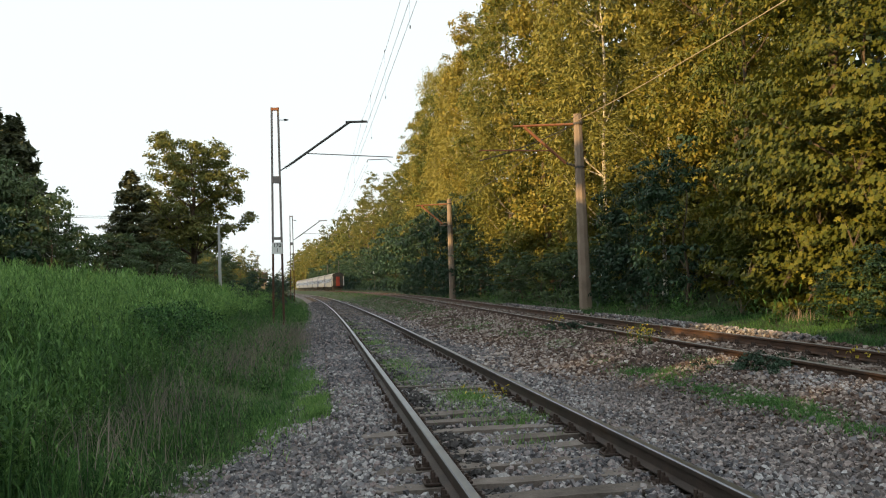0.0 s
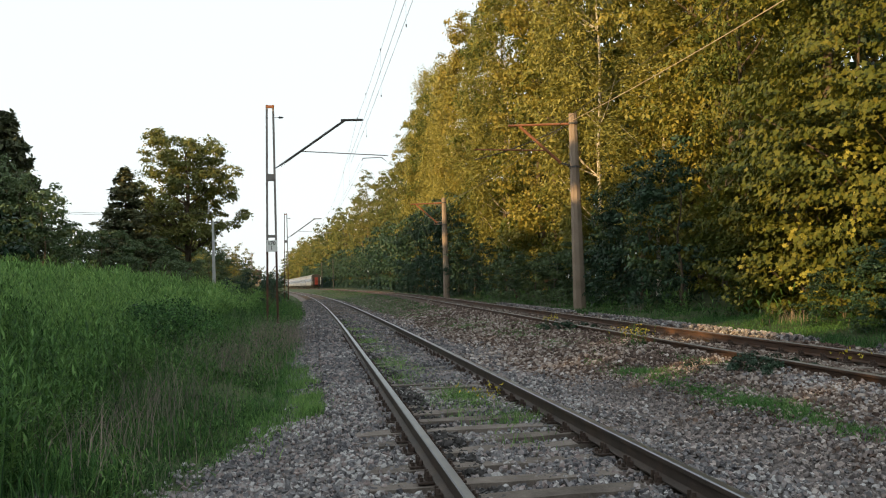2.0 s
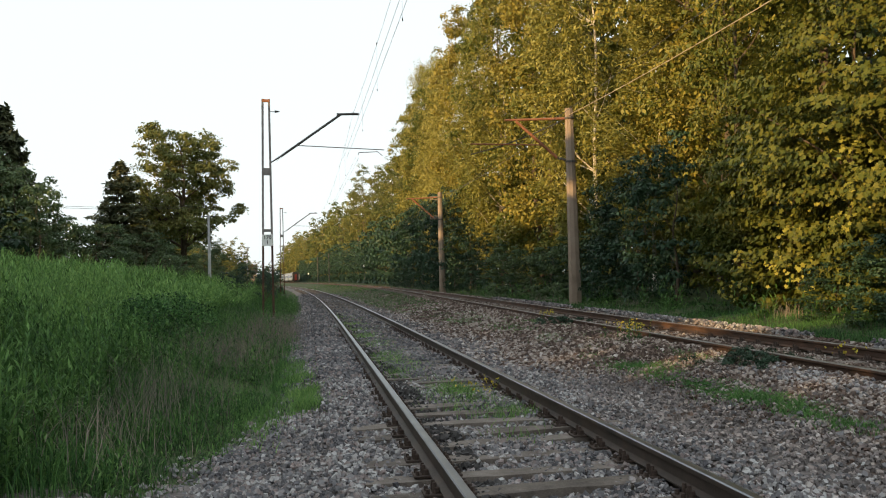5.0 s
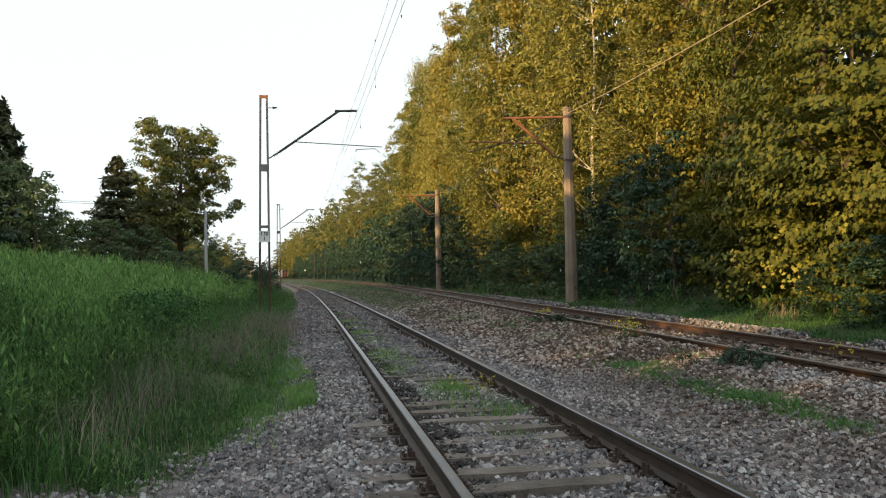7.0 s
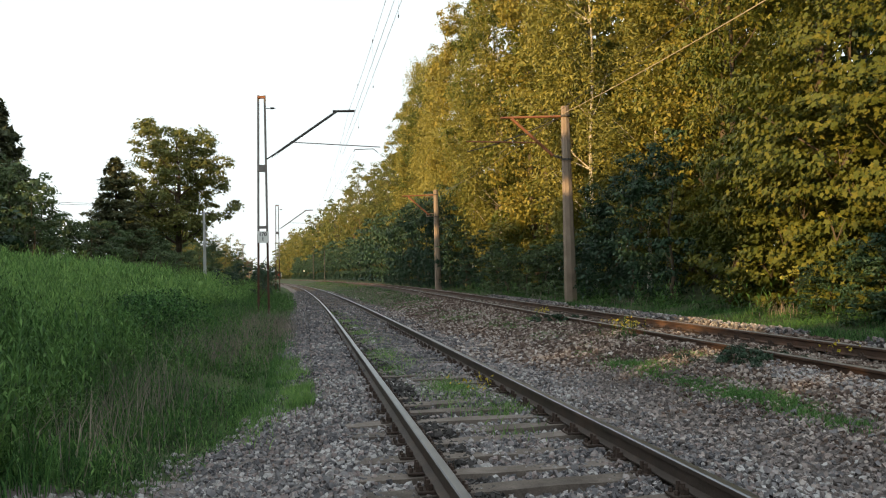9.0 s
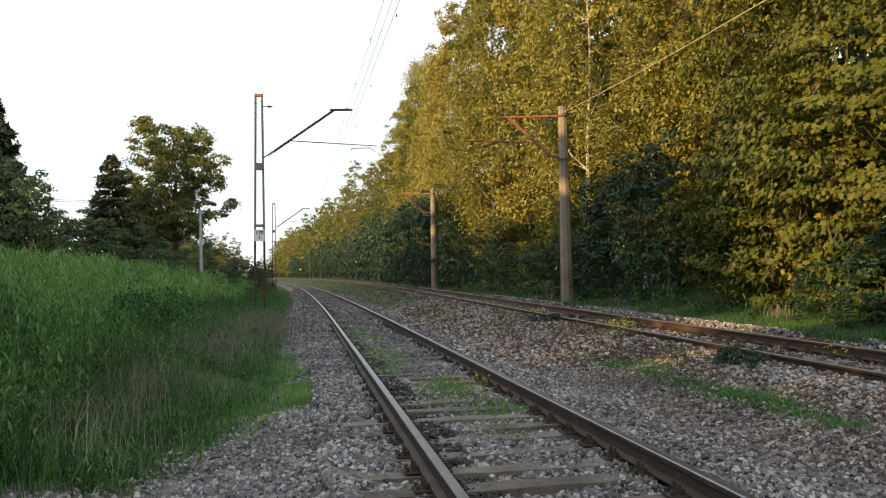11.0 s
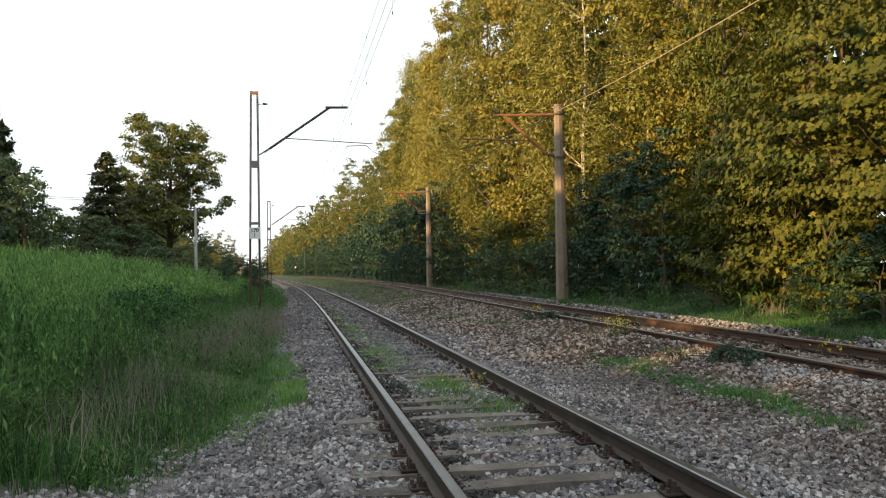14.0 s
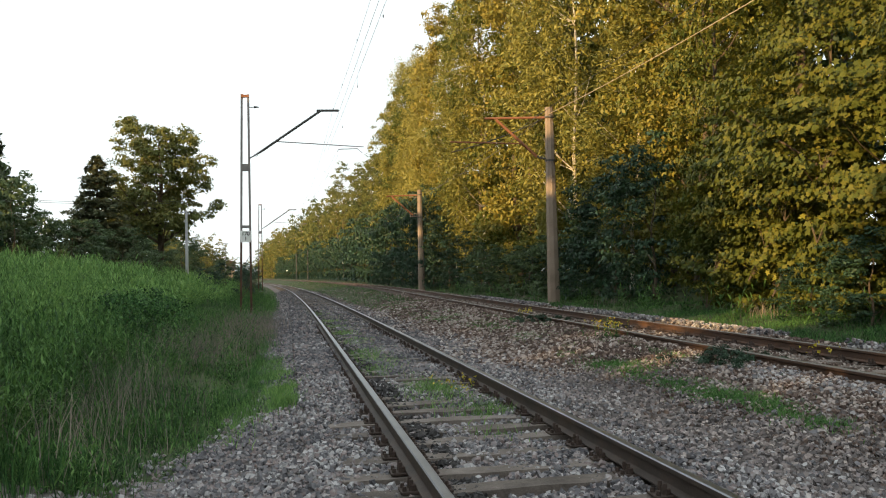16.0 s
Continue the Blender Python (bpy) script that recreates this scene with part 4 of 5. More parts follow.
BRANCHES = [(maple_branch(*spot), gust) for spot, gust in (
    ((23.36, 12.2, 4.55, 200, 34, 0.5), (0, 0.6)),
    ((22.25, 12.2, 4.15, 201, 30, 0.45), (0, 0.6)),
    ((28.08, 11.4, 2.44, 202, 26, 0.45), (0, 0.8)),
    ((27.26, 11.4, 3.17, 203, 20, 0.4), (0, 0.8)),
    ((19.84, 11.9, 3.84, 204, 26, 0.4), (1.8, 6.0)),
    ((18.08, 11.6, 3.03, 205, 26, 0.42), (1.8, 6.5)),
    ((16.32, 11.6, 3.4, 206, 38, 0.55), (1.8, 6.0)),
    ((16.95, 11.8, 4.04, 207, 18, 0.35), (1.8, 5.0)),
    ((18.61, 11.4, 2.41, 208, 24, 0.4), (1.6, 7.0)),
    ((20.82, 11.2, 1.8, 209, 24, 0.38), (1.4, 7.6)),
    ((21.0, 11.1, 0.91, 210, 30, 0.42), (1.4, 8.6)),
    ((19.06, 11.2, 1.62, 211, 32, 0.45), (1.4, 8.4)),
    ((17.86, 11.1, 1.27, 212, 26, 0.42), (1.4, 8.4)),
    ((16.43, 11.3, 2.45, 213, 22, 0.4), (1.6, 7.0)),)]


# ---- left side fixtures ----
def utility_pole(x, y, height):
    u, v = at_xy(x, y)
    p = tagged(new("utility_pole"), "slim grey concrete utility pole behind the grassy bank", "utility pole", "utility poles")
    p.matrix_basis = Matrix.Translation(place(u, v, float(ground_height(u, v)) - 0.2)) @ pose(0, 0, 0, 0, -0.5, 20)
    bm = bmesh.new()
    rod(bm, (0, 0, 0), (0, 0, height), 0.12, 0.08, 10)
    part("post", bm, PALE_CONCRETE, p)
    bm = bmesh.new()
    box(bm, pose(0, 0, height - 0.12), 0.9, 0.07, 0.07)
    part("crossarm", bm, DARK_STEEL, p)
    for s in (-0.4, 0.0, 0.4):
        bm = bmesh.new()
        rod(bm, (s, 0, height - 0.1), (s, 0, height + 0.16), 0.035, 0.025)
        part("insulator", bm, WHITE, p)
    return p


utility_pole(-16.6, 57, 5.3)
utility_pole(-31.5, 128, 6.0)
for dz in (0.0, 0.12):
    wire("service_wire", "thin service wire sagging from the pole to the trees", [Vector((-17.6 - 14 * t, 60 - 6 * t, 6.75 + dz - 1.2 * t * (1 - t) + 0.2 * t)) for t in [k / 10 for k in range(11)]], 0.012)


def signal_board(u, v, z, w, h):
    s = tagged(new("lineside_board"), "small white lineside board on a thin steel post", "railway sign", "lineside boards")
    g = float(ground_height(u, v))
    s.matrix_basis = Matrix.Translation(place(u, v, g)) @ pose(0, 0, 0, 0, 0, math.degrees(TURN))
    bm = bmesh.new()
    rod(bm, (0, 0.03, -0.1), (0, 0.03, z - g + h / 2), 0.03)
    part("post", bm, DARK_STEEL, s)
    bm = bmesh.new()
    box(bm, pose(0, 0, z - g), w, 0.03, h, 0.01)
    part("plate", bm, WHITE, s, "white painted plate")


signal_board(140.0, 9.0, 3.64, 0.37, 0.39)
signal_board(300.0, -0.3, 3.7, 0.42, 0.45)
for u, off, top, width, paint in ((96.0, 2.9, 8.1, 0.12, DARK_STEEL), (225.0, 3.4, 8.0, 0.15, DARK_STEEL), (262.0, 3.4, 8.2, 0.15, DARK_STEEL)):
    v = TRACK_B + bend_b(u) + off
    p = tagged(new("line_post"), "slim bare post standing beside the far line", "post", "posts beside the far line")
    p.matrix_basis = Matrix.Translation(place(u, v, float(ground_height(u, v)) - 0.1)) @ pose(0, 0, 0, 0, -0.4, 0)
    bm = bmesh.new()
    rod(bm, (0, 0, 0), (0, 0, top), width, width * 0.7, 8)
    part("post", bm, paint, p)
    bm = bmesh.new()
    box(bm, pose(0, 0, top - 0.9), 0.42, 0.26, 0.12)
    part("clamp", bm, DARK_STEEL, p)


def build_house():
    h = tagged(new("house"), "small far house with orange-lit wall and dark tiled roof", "house")
    h.matrix_basis = Matrix.Translation((-66, 262, 1.3)) @ pose(0, 0, 0, 0, 0, 15)
    bm = bmesh.new()
    box(bm, pose(0, 0, 1.5), 8, 6, 3.0)
    part("wall", bm, CONCRETE, h)
    bm = bmesh.new()
    vs = [bm.verts.new(c) for c in ((-4.4, -3.4, 2.9), (4.4, -3.4, 2.9), (4.4, 3.4, 2.9), (-4.4, 3.4, 2.9), (-4.4, 0, 5.4), (4.4, 0, 5.4))]
    for f in ((0, 1, 5, 4), (2, 3, 4, 5), (0, 4, 3), (1, 2, 5), (3, 2, 1, 0)):
        bm.faces.new([vs[i] for i in f])
    part("roof", bm, RUST, h)
    for x in (-2, 0.5, 2.6):
        bm = bmesh.new()
        box(bm, pose(x, -3.02, 1.6), 0.9, 0.08, 1.1)
        part("window", bm, GLASS, h)


build_house()

# ---- ground cover ----
NP = np.random.default_rng(7)


def in_view(w, margin=0.0):
    """Keeps world points that lie ahead and not far aside."""
    return (w[:, 1] > 1.5) & (np.abs(w[:, 0]) < 0.62 * w[:, 1] + 0.6 + margin)


def sprinkle(u0, u1, v0, v1, density):
    n = int((u1 - u0) * (v1 - v0) * density)
    return np.stack([NP.uniform(u0, u1, n), NP.uniform(v0, v1, n)], 1)


def patch(u, v, ru, rv, n):
    """Points thickest at the middle of an oval."""
    return np.stack([NP.normal(u, ru * 0.5, n), NP.normal(v, rv * 0.5, n)], 1)


def off_rails(uv, reach=0.05):
    ok = np.ones(len(uv), bool)
    for c, bend in ((TRACK_A, bend_a), (TRACK_B, bend_b)):
        a = np.abs(uv[:, 1] - c - bend(uv[:, 0]))
        ok &= np.abs(a - 0.7535) > reach
    return ok


def turned_solids(w, sizes):
    """Angular stones: jittered blocks of random turn at the points w."""
    n = len(w)
    c = CORNERS[None] * (1 + NP.uniform(-0.38, 0.22, (n, 8, 3))) * sizes[:, None, :]
    q = NP.normal(0, 1, (n, 4))
    q /= np.linalg.norm(q, axis=1, keepdims=True)
    a, b, cc, d = q.T
    r = np.stack([1 - 2 * (cc * cc + d * d), 2 * (b * cc - d * a), 2 * (b * d + cc * a), 2 * (b * cc + d * a), 1 - 2 * (b * b + d * d), 2 * (cc * d - b * a),
                  2 * (b * d - cc * a), 2 * (cc * d + b * a), 1 - 2 * (b * b + cc * cc)], 1).reshape(n, 3, 3)
    return np.einsum("nij,nkj->nki", r, c) + w[:, None, :]


def ballast_lift(uv):
    """How high the ballast is heaped over the ground sheet."""
    a = uv[:, 1] - TRACK_A - bend_a(uv[:, 0])
    u = uv[:, 0]
    far = np.clip((u - 7) / 3, 0, 1)
    left = np.where((a > -1.5) & (a < -0.8), 0.022 + 0.04 * far + 0.014 * np.sin(3 * u), 0)
    right = np.where((a > 0.8) & (a < 1.5), 0.056 + 0.014 * np.sin(2.3 * u), 0)
    inner = np.where(np.abs(a) < 0.7, 0.022 + 0.018 * far + 0.02 * np.sin(2.1 * u + 3 * a) + 0.01 * np.sin(6.7 * u - 5 * a), 0)
    return left + right + inner


def stones(name, label, uv, size, mat, heap=0.0):
    uv = uv[off_rails(uv)]
    w = spread(uv)
    bank = uv[:, 1] - TRACK_A - bend_a(uv[:, 0]) < -2.2
    w[:, 2] += np.where(bank, rough(uv[:, 0], uv[:, 1]), 0) + ballast_lift(uv) + NP.uniform(-0.01, 0.022 + heap, len(w))
    keep = in_view(w)
    w = w[keep]
    sz = size * NP.uniform(0.55, 1.25, (len(w), 1)) * NP.uniform(0.7, 1.2, (len(w), 3))
    return tagged(solids(name, turned_solids(w, sz), CUBE, mat), label, "gravel", kind="stuff")


def in_strip(uv):
    """Where short grass has grown over the stones between the lines."""
    u, v = uv[:, 0], uv[:, 1]
    return (np.abs(v - 4.42 - 0.08 * np.sin(1.9 * u)) < 0.2 + 0.1 * np.sin(2.7 * u)) & (u > 6.2) & (u < 13.6)


def build_ballast():
    grey, warm, brown, dark = [], [], [], []
    for u0, u1, d in ((2.2, 7, 900), (7, 12, 600), (12, 20, 330), (20, 40, 100), (40, 85, 18)):
        uv = sprinkle(u0, u1, -5.2 if u0 < 7 else -1.9, 6.6, d)
        uv[:, 1] += bend_a(uv[:, 0])
        a = uv[:, 1] - TRACK_A - bend_a(uv[:, 0])
        b = uv[:, 1] - TRACK_B - bend_b(uv[:, 0])
        edge = ballast_edge(uv[:, 0]) - 0.25
        n = len(a)
        ok = (a > edge + NP.uniform(0, 0.4, n)) & (b < -0.9)
        uv, a, n = uv[ok], a[ok], int(ok.sum())
        oily = (a > -0.72) & (a < -0.35) & (NP.uniform(0, 1, n) < 0.75)
        drift = a + NP.uniform(-0.55, 0.55, n) + 0.25 * np.sin(0.9 * uv[:, 0] + 1)
        red = (b[ok] + 0.35 * NP.normal(0, 1, n) > -1.75) | ((drift > np.where(uv[:, 0] > 11, 1.7, 2.5)) & (NP.uniform(0, 1, n) < np.where(uv[:, 0] > 11, 0.88, 0.35)))
        bare = in_strip(uv) & (NP.uniform(0, 1, n) < 0.4)
        mixed = (drift > 1.6) & ~red
        mixed, red = mixed & ~bare, red & ~bare
        grey.append(uv[~oily & ~mixed & ~red & ~bare])
        dark.append(uv[oily])
        warm.append(uv[mixed])
        brown.append(uv[red])
        bed = sprinkle(u0, u1, TRACK_B - 0.95, TRACK_B + 2.4, d * 0.4)
        bed[:, 1] += bend_b(bed[:, 0])
        brown.append(bed)
    for parts, mat, name, label in ((grey, STONE, "ballast_gravel", "grey and pinkish crushed stone ballast around the sleepers"),
                                    (warm, WARM_STONE, "mixed_gravel", "warm grey crushed stone on the slope between the lines"),
                                    (brown, BROWN_STONE, "brown_gravel", "reddish brown dirty gravel beside the far line")):
        p = np.concatenate(parts)
        near = p[:, 0] < 12
        stones(name, label, p[near], 0.016, mat)
        stones(name, label, p[~near], 0.028, mat)
    stones("oily_gravel", "dark oil-stained ballast beside the inner rail", np.concatenate(dark), 0.02, OILY)
    pale = np.concatenate([sprinkle(5.0, 18, 3.2, 4.8, 40), patch(8.6, 5.4, 1.4, 0.35, 480), patch(6.8, 5.5, 1.2, 0.4, 420)])
    stones("pale_gravel", "pale loose stones lying on the slope below the far line", pale, 0.019, STONE)
    heap = sprinkle(9, 46, TRACK_B + 1.75, TRACK_B + 2.5, 250)
    heap[:, 1] += bend_b(heap[:, 0])
    w = heap[np.sin(0.8 * heap[:, 0]) + np.sin(0.37 * heap[:, 0] + 1) > -0.9]
    stones("white_gravel", "pale gravel heaped along the outer edge of the far line", w, 0.026, STONE, 0.1)
    # single stones close to the viewer
    shapes = []
    for k in range(8):
        v = turned_solids(np.zeros((1, 3)), np.array([[0.024, 0.019, 0.016]]) * NP.uniform(0.85, 1.3))[0]
        me = bpy.data.meshes.new("ballast_stone")
        me.from_pydata(v.tolist(), [], CUBE)
        me.materials.append(STONE)
        shapes.append(me)
    uv = sprinkle(3.6, 6.4, -0.9, 3.0, 46)
    uv = uv[off_rails(uv, 0.09)]
    w = spread(uv, lift=0.028)
    w = w[in_view(w)][:300]
    for i, p in enumerate(w):
        s = new("ballast_stone", shapes[i % 8])
        s.parent = ground
        s.matrix_basis = Matrix.Translation(p) @ Euler(NP.uniform(0, 6, 3)).to_matrix().to_4x4()


OILY = material("oily_stone", [(0.03, 0.028, 0.028), (0.06, 0.055, 0.055), (0.11, 0.10, 0.10)], 0.6, 0.7, fine=30, vary=0.9, island=0.9)
build_ballast()


def lumps(uv):
    """Uneven growth, about -1 to 1."""
    u, v = uv[:, 0], uv[:, 1]
    return 0.5 * np.sin(2.3 * u + 1.1 * np.sin(1.7 * v)) * np.sin(2.9 * v + 0.8 * np.sin(1.3 * u)) + 0.5 * np.sin(0.83 * u + 2 * v) * np.sin(1.21 * v - 0.6 * u + 1)


def blades(name, label, uv, height, width, mat, category="grass", bow=0.5, lift=0.0, clump=0.0, kind="stuff"):
    """Bent blades of grass standing at the places uv; height is one number or one for each blade."""
    if clump:
        uv = uv + NP.normal(0, clump, uv.shape)
    ok = off_rails(uv, 0.07)
    uv = uv[ok]
    h = np.broadcast_to(np.asarray(height, float), (len(ok),))[ok]
    w = spread(uv, lift=lift - 0.02)
    keep = in_view(w, 1.0)
    w, h, uv = w[keep], h[keep], uv[keep]
    n = len(w)
    soft = (uv[:, 1] - TRACK_A - bend_a(uv[:, 0]) < -2.2) | (uv[:, 1] - TRACK_B - bend_b(uv[:, 0]) > 2.8)
    w[:, 2] += np.where(soft, rough(uv[:, 0], uv[:, 1]) - 0.04, 0)
    h = h * NP.uniform(0.5, 1.3, n) * (0.8 + 0.45 * lumps(uv))
    ang, face = NP.uniform(0, 6.283, n), NP.uniform(0, 6.283, n)
    lean = bow * h * NP.uniform(0.15, 1.0, n)
    out = np.stack([np.cos(ang) * lean, np.sin(ang) * lean, 0 * h], 1)
    side = np.stack([np.cos(face), np.sin(face), 0 * h], 1) * (width * NP.uniform(0.6, 1.3, n))[:, None]
    up = np.stack([0 * h, 0 * h, h], 1)
    v = np.stack([w - side, w - 0.8 * side + 0.55 * up + 0.25 * out, w + up + out, w + 0.8 * side + 0.55 * up + 0.25 * out, w + side], 1)
    return tagged(pieces(name, v, 5, mat), label, category, kind=kind)


def weeds(name, label, uv, height, mat, n_leaves, leaf, category="weeds", tilt=0.10, rise=0.2):
    """Upright leafy stalks."""
    w = spread(uv, lift=-0.05)
    keep = in_view(w, 1.5)
    keep &= NP.uniform(-0.75, 0.5, len(uv)) < lumps(uv)
    w, uv = w[keep], uv[keep]
    w[:, 2] += rough(uv[:, 0], uv[:, 1])
    n = len(w)
    h = height * NP.uniform(0.55, 1.3, n) * (0.9 + 0.45 * lumps(uv))
    lean = NP.normal(0, tilt, (n, 2))
    f = np.linspace(0.12, 1.0, n_leaves)[None] + NP.uniform(-0.03, 0.03, (n, n_leaves))
    at = w[:, None, :] + np.stack([lean[:, None, 0] * h[:, None] * f ** 1.5, lean[:, None, 1] * h[:, None] * f ** 1.5, h[:, None] * f], 2)
    ang = NP.uniform(0, 6.283, (n, 1)) + 2.4 * np.arange(n_leaves)[None]
    out = np.stack([np.cos(ang), np.sin(ang), NP.uniform(rise, rise + 1.2, (n, n_leaves)) + 0.9 * (f > 0.85)], 2)
    side = np.stack([-np.sin(ang), np.cos(ang), 0 * ang], 2)
    s = (leaf * (1.15 - 0.5 * f) * NP.uniform(0.7, 1.3, (n, n_leaves)))[:, :, None]
    v = np.stack([at, at + s * (0.5 * out + 0.15 * side), at + s * out - np.array([0, 0, 0.25]) * s, at + s * (0.5 * out - 0.15 * side)], 2)
    stem_side = np.stack([np.cos(ang[:, 0]), np.sin(ang[:, 0]), 0 * h], 1) * 0.006
    tip = at[:, -1]
    stem = np.stack([w - stem_side, tip - 0.3 * stem_side, tip + 0.3 * stem_side, w + stem_side], 1)
    return tagged(pieces(name, np.concatenate([v.reshape(-1, 4, 3), stem]), 4, mat), label, category, kind="stuff")


def bank_points(u0, u1, a0, a1, density):
    uv = sprinkle(u0, u1, a0 + TRACK_A, a1 + TRACK_A, density)
    uv[:, 1] += bend_a(uv[:, 0])
    return uv


def build_green():
    # the bank: low grass at its foot, then seed grass, then tall weeds
    foot = np.concatenate([bank_points(4.5, 12, -5.4, -1.8, 760), bank_points(12, 26, -4.2, -2.0, 330), bank_points(26, 60, -4.0, -1.9, 130), bank_points(60, 140, -5.5, -1.9, 22)])
    a = foot[:, 1] - TRACK_A - bend_a(foot[:, 0])
    edge = ballast_edge(foot[:, 0]) + 0.16 * NP.normal(0, 1, len(a))
    foot = foot[a < edge]
    a = a[a < edge]
    blades("bank_grass", "fresh green grass along the foot of the bank", foot, np.interp(-a, [2, 3, 4.6], [0.13, 0.26, 0.4]), 0.0042, GRASS)
    edge = np.concatenate([bank_points(7.6, 13, -3.3, -1.7, 900), bank_points(13, 24, -2.7, -1.7, 330)])
    a = edge[:, 1] - TRACK_A - bend_a(edge[:, 0]) - ballast_edge(edge[:, 0])
    edge = edge[(a < 0.1 * NP.normal(0, 1, len(a))) & (a > -0.75 + 0.25 * NP.normal(0, 1, len(a)))]
    blades("edge_grass", "bright green grass creeping over the edge of the stones", edge, 0.15, 0.0042, STRIP, bow=0.8)
    mid = np.concatenate([bank_points(4, 14, -8, -3.6, 190), bank_points(14, 30, -9, -3.4, 80), bank_points(30, 60, -10, -3.0, 60), bank_points(60, 140, -9, -3.0, 12)])
    blades("bank_grass", "taller green grass growing up the bank", mid, 0.5, 0.005, GRASS, bow=0.5)
    seed = np.concatenate([patch(8.6, -1.85, 1.5, 0.8, 210), patch(10.6, -1.85, 1.6, 0.8, 360), patch(17.0, -1.7, 3.0, 0.9, 1300), patch(24, -1.2, 6, 0.9, 2600), patch(7.3, -2.0, 0.9, 0.6, 90)])
    blades("seed_grass", "dry purple-brown seed grass on the lower bank", seed, 0.68, 0.0034, STRAW, bow=0.7)
    weeds("bank_weeds", "tall green leafy weeds covering the bank", np.concatenate([bank_points(4, 9.5, -8, -3.7, 150), bank_points(9.5, 14, -6.2, -4.0, 120)]), 0.85, WEED, 24, 0.085)
    weeds("bank_weeds", "pale green leafy weeds on the upper bank", np.concatenate([bank_points(9.5, 14, -10, -5.4, 120), bank_points(14, 22, -13, -5.2, 80)]), 0.9, HILL_WEED, 22, 0.1)
    weeds("bank_weeds", "pale green leafy weeds on the upper bank", np.concatenate([bank_points(22, 40, -20, -5.2, 40), bank_points(40, 75, -22, -4.6, 9)]), 0.85, HILL_WEED, 14, 0.18)
    weeds("bank_herbs", "low broad-leaved herbs among the bank grass", np.concatenate([bank_points(6.3, 14, -5.0, -2.4, 120), bank_points(14, 30, -5.4, -2.2, 40)]), 0.26, WEED, 9, 0.06, tilt=0.3)
    weeds("foot_weeds", "dull green weeds crowding the foot of the bank", np.concatenate([bank_points(13, 30, -4.8, -2.4, 22), bank_points(30, 70, -4.6, -2.2, 11)]), 0.5, WEED, 14, 0.09, tilt=0.2)
    # tufts in and beside the near line
    t = [patch(10.2, 1.75, 1.5, 0.42, 2600), patch(8.7, 2.05, 0.5, 0.4, 700), patch(15.0, 1.4, 1.8, 0.45, 2000), patch(19.5, 1.4, 2.0, 0.45, 1800), patch(25, 1.3, 2.6, 0.5, 1700), patch(32, 1.2, 3, 0.5, 1300), patch(12.6, 1.2, 1.0, 0.4, 900),
         patch(9.9, -0.05, 0.5, 0.22, 700), patch(11.0, -0.1, 0.5, 0.3, 700), patch(12.6, -0.2, 0.5, 0.3, 700), patch(9.5, -0.65, 1.2, 0.4, 1500), patch(14.5, -0.3, 1.0, 0.3, 500), patch(7.2, 1.8, 0.5, 0.3, 60)]
    blades("track_grass", "tufts of green grass growing between rails and sleepers", np.concatenate(t), 0.15, 0.005, HILL_WEED, bow=0.8)
    t = [patch(12.8, 4.5, 1.0, 0.26, 1870), patch(11.2, 4.45, 0.8, 0.32, 2550), patch(10.0, 4.5, 0.9, 0.32, 4080), patch(9.0, 4.45, 0.8, 0.32, 4250), patch(8.1, 4.4, 0.8, 0.28, 3910), patch(7.3, 4.45, 0.7, 0.22, 2720), patch(6.5, 4.35, 0.5, 0.18, 1020),
         patch(15.5, 4.6, 2.4, 0.4, 3400), patch(19, 4.8, 3, 0.6, 5100), patch(26, 4.6, 4, 0.9, 8160), patch(36, 4.4, 6, 1.2, 10200), patch(12.5, 5.35, 3.0, 0.2, 1530), patch(20, 5.7, 4.0, 0.25, 4420), patch(9.5, 6.2, 1.2, 0.3, 272)]
    t = np.concatenate(t)
    t = t[lumps(1.7 * t) + NP.uniform(-0.6, 0.6, len(t)) > 0.0]
    blades("strip_grass", "patchy green grass in the gravel between the lines", t, 0.08, 0.005, STRIP, bow=0.9)
    far = np.stack([NP.uniform(36, 170, 26000), NP.uniform(0.0, 1.0, 26000)], 1)
    lo, hi = TRACK_A + bend_a(far[:, 0]) + 1.9, TRACK_B + bend_b(far[:, 0]) - 1.6
    far[:, 1] = lo + (hi - lo) * far[:, 1]
    blades("strip_grass", "dull green grass filling the strip between the diverging lines", far[::2], 0.13, 0.016, GRASS, bow=0.7)
    blades("strip_straw", "dry brown grass in the strip between the diverging lines", far[1::4], 0.12, 0.012, STRAW, bow=0.7)
    # the verge under the wood
    v = np.concatenate([sprinkle(8, 22, 8.6, 12.6, 420), sprinkle(22, 45, 9.0, 12.6, 190), sprinkle(45, 100, 9.8, 12.5, 30)])
    v = v[v[:, 1] - TRACK_B - bend_b(v[:, 0]) > 2.35]
    blades("verge_grass", "soft green grass on the verge under the wood", v, 0.2, 0.007, GRASS, bow=0.7)
    blades("verge_straw", "dry straw-coloured stems at the foot of the maples", np.concatenate([patch(18.5, 11.2, 1.6, 0.5, 160), patch(27.5, 10.9, 1.2, 0.5, 140), patch(37, 10.6, 2.0, 0.5, 200)]), 0.42, 0.006, STRAW, bow=0.5)
    weeds("verge_herbs", "leafy nettles and herbs at the edge of the wood", np.concatenate([sprinkle(10, 24, 10.4, 11.8, 5), sprinkle(24, 60, 10.6, 12, 6)]), 0.6, WEED, 9, 0.17, tilt=0.2)
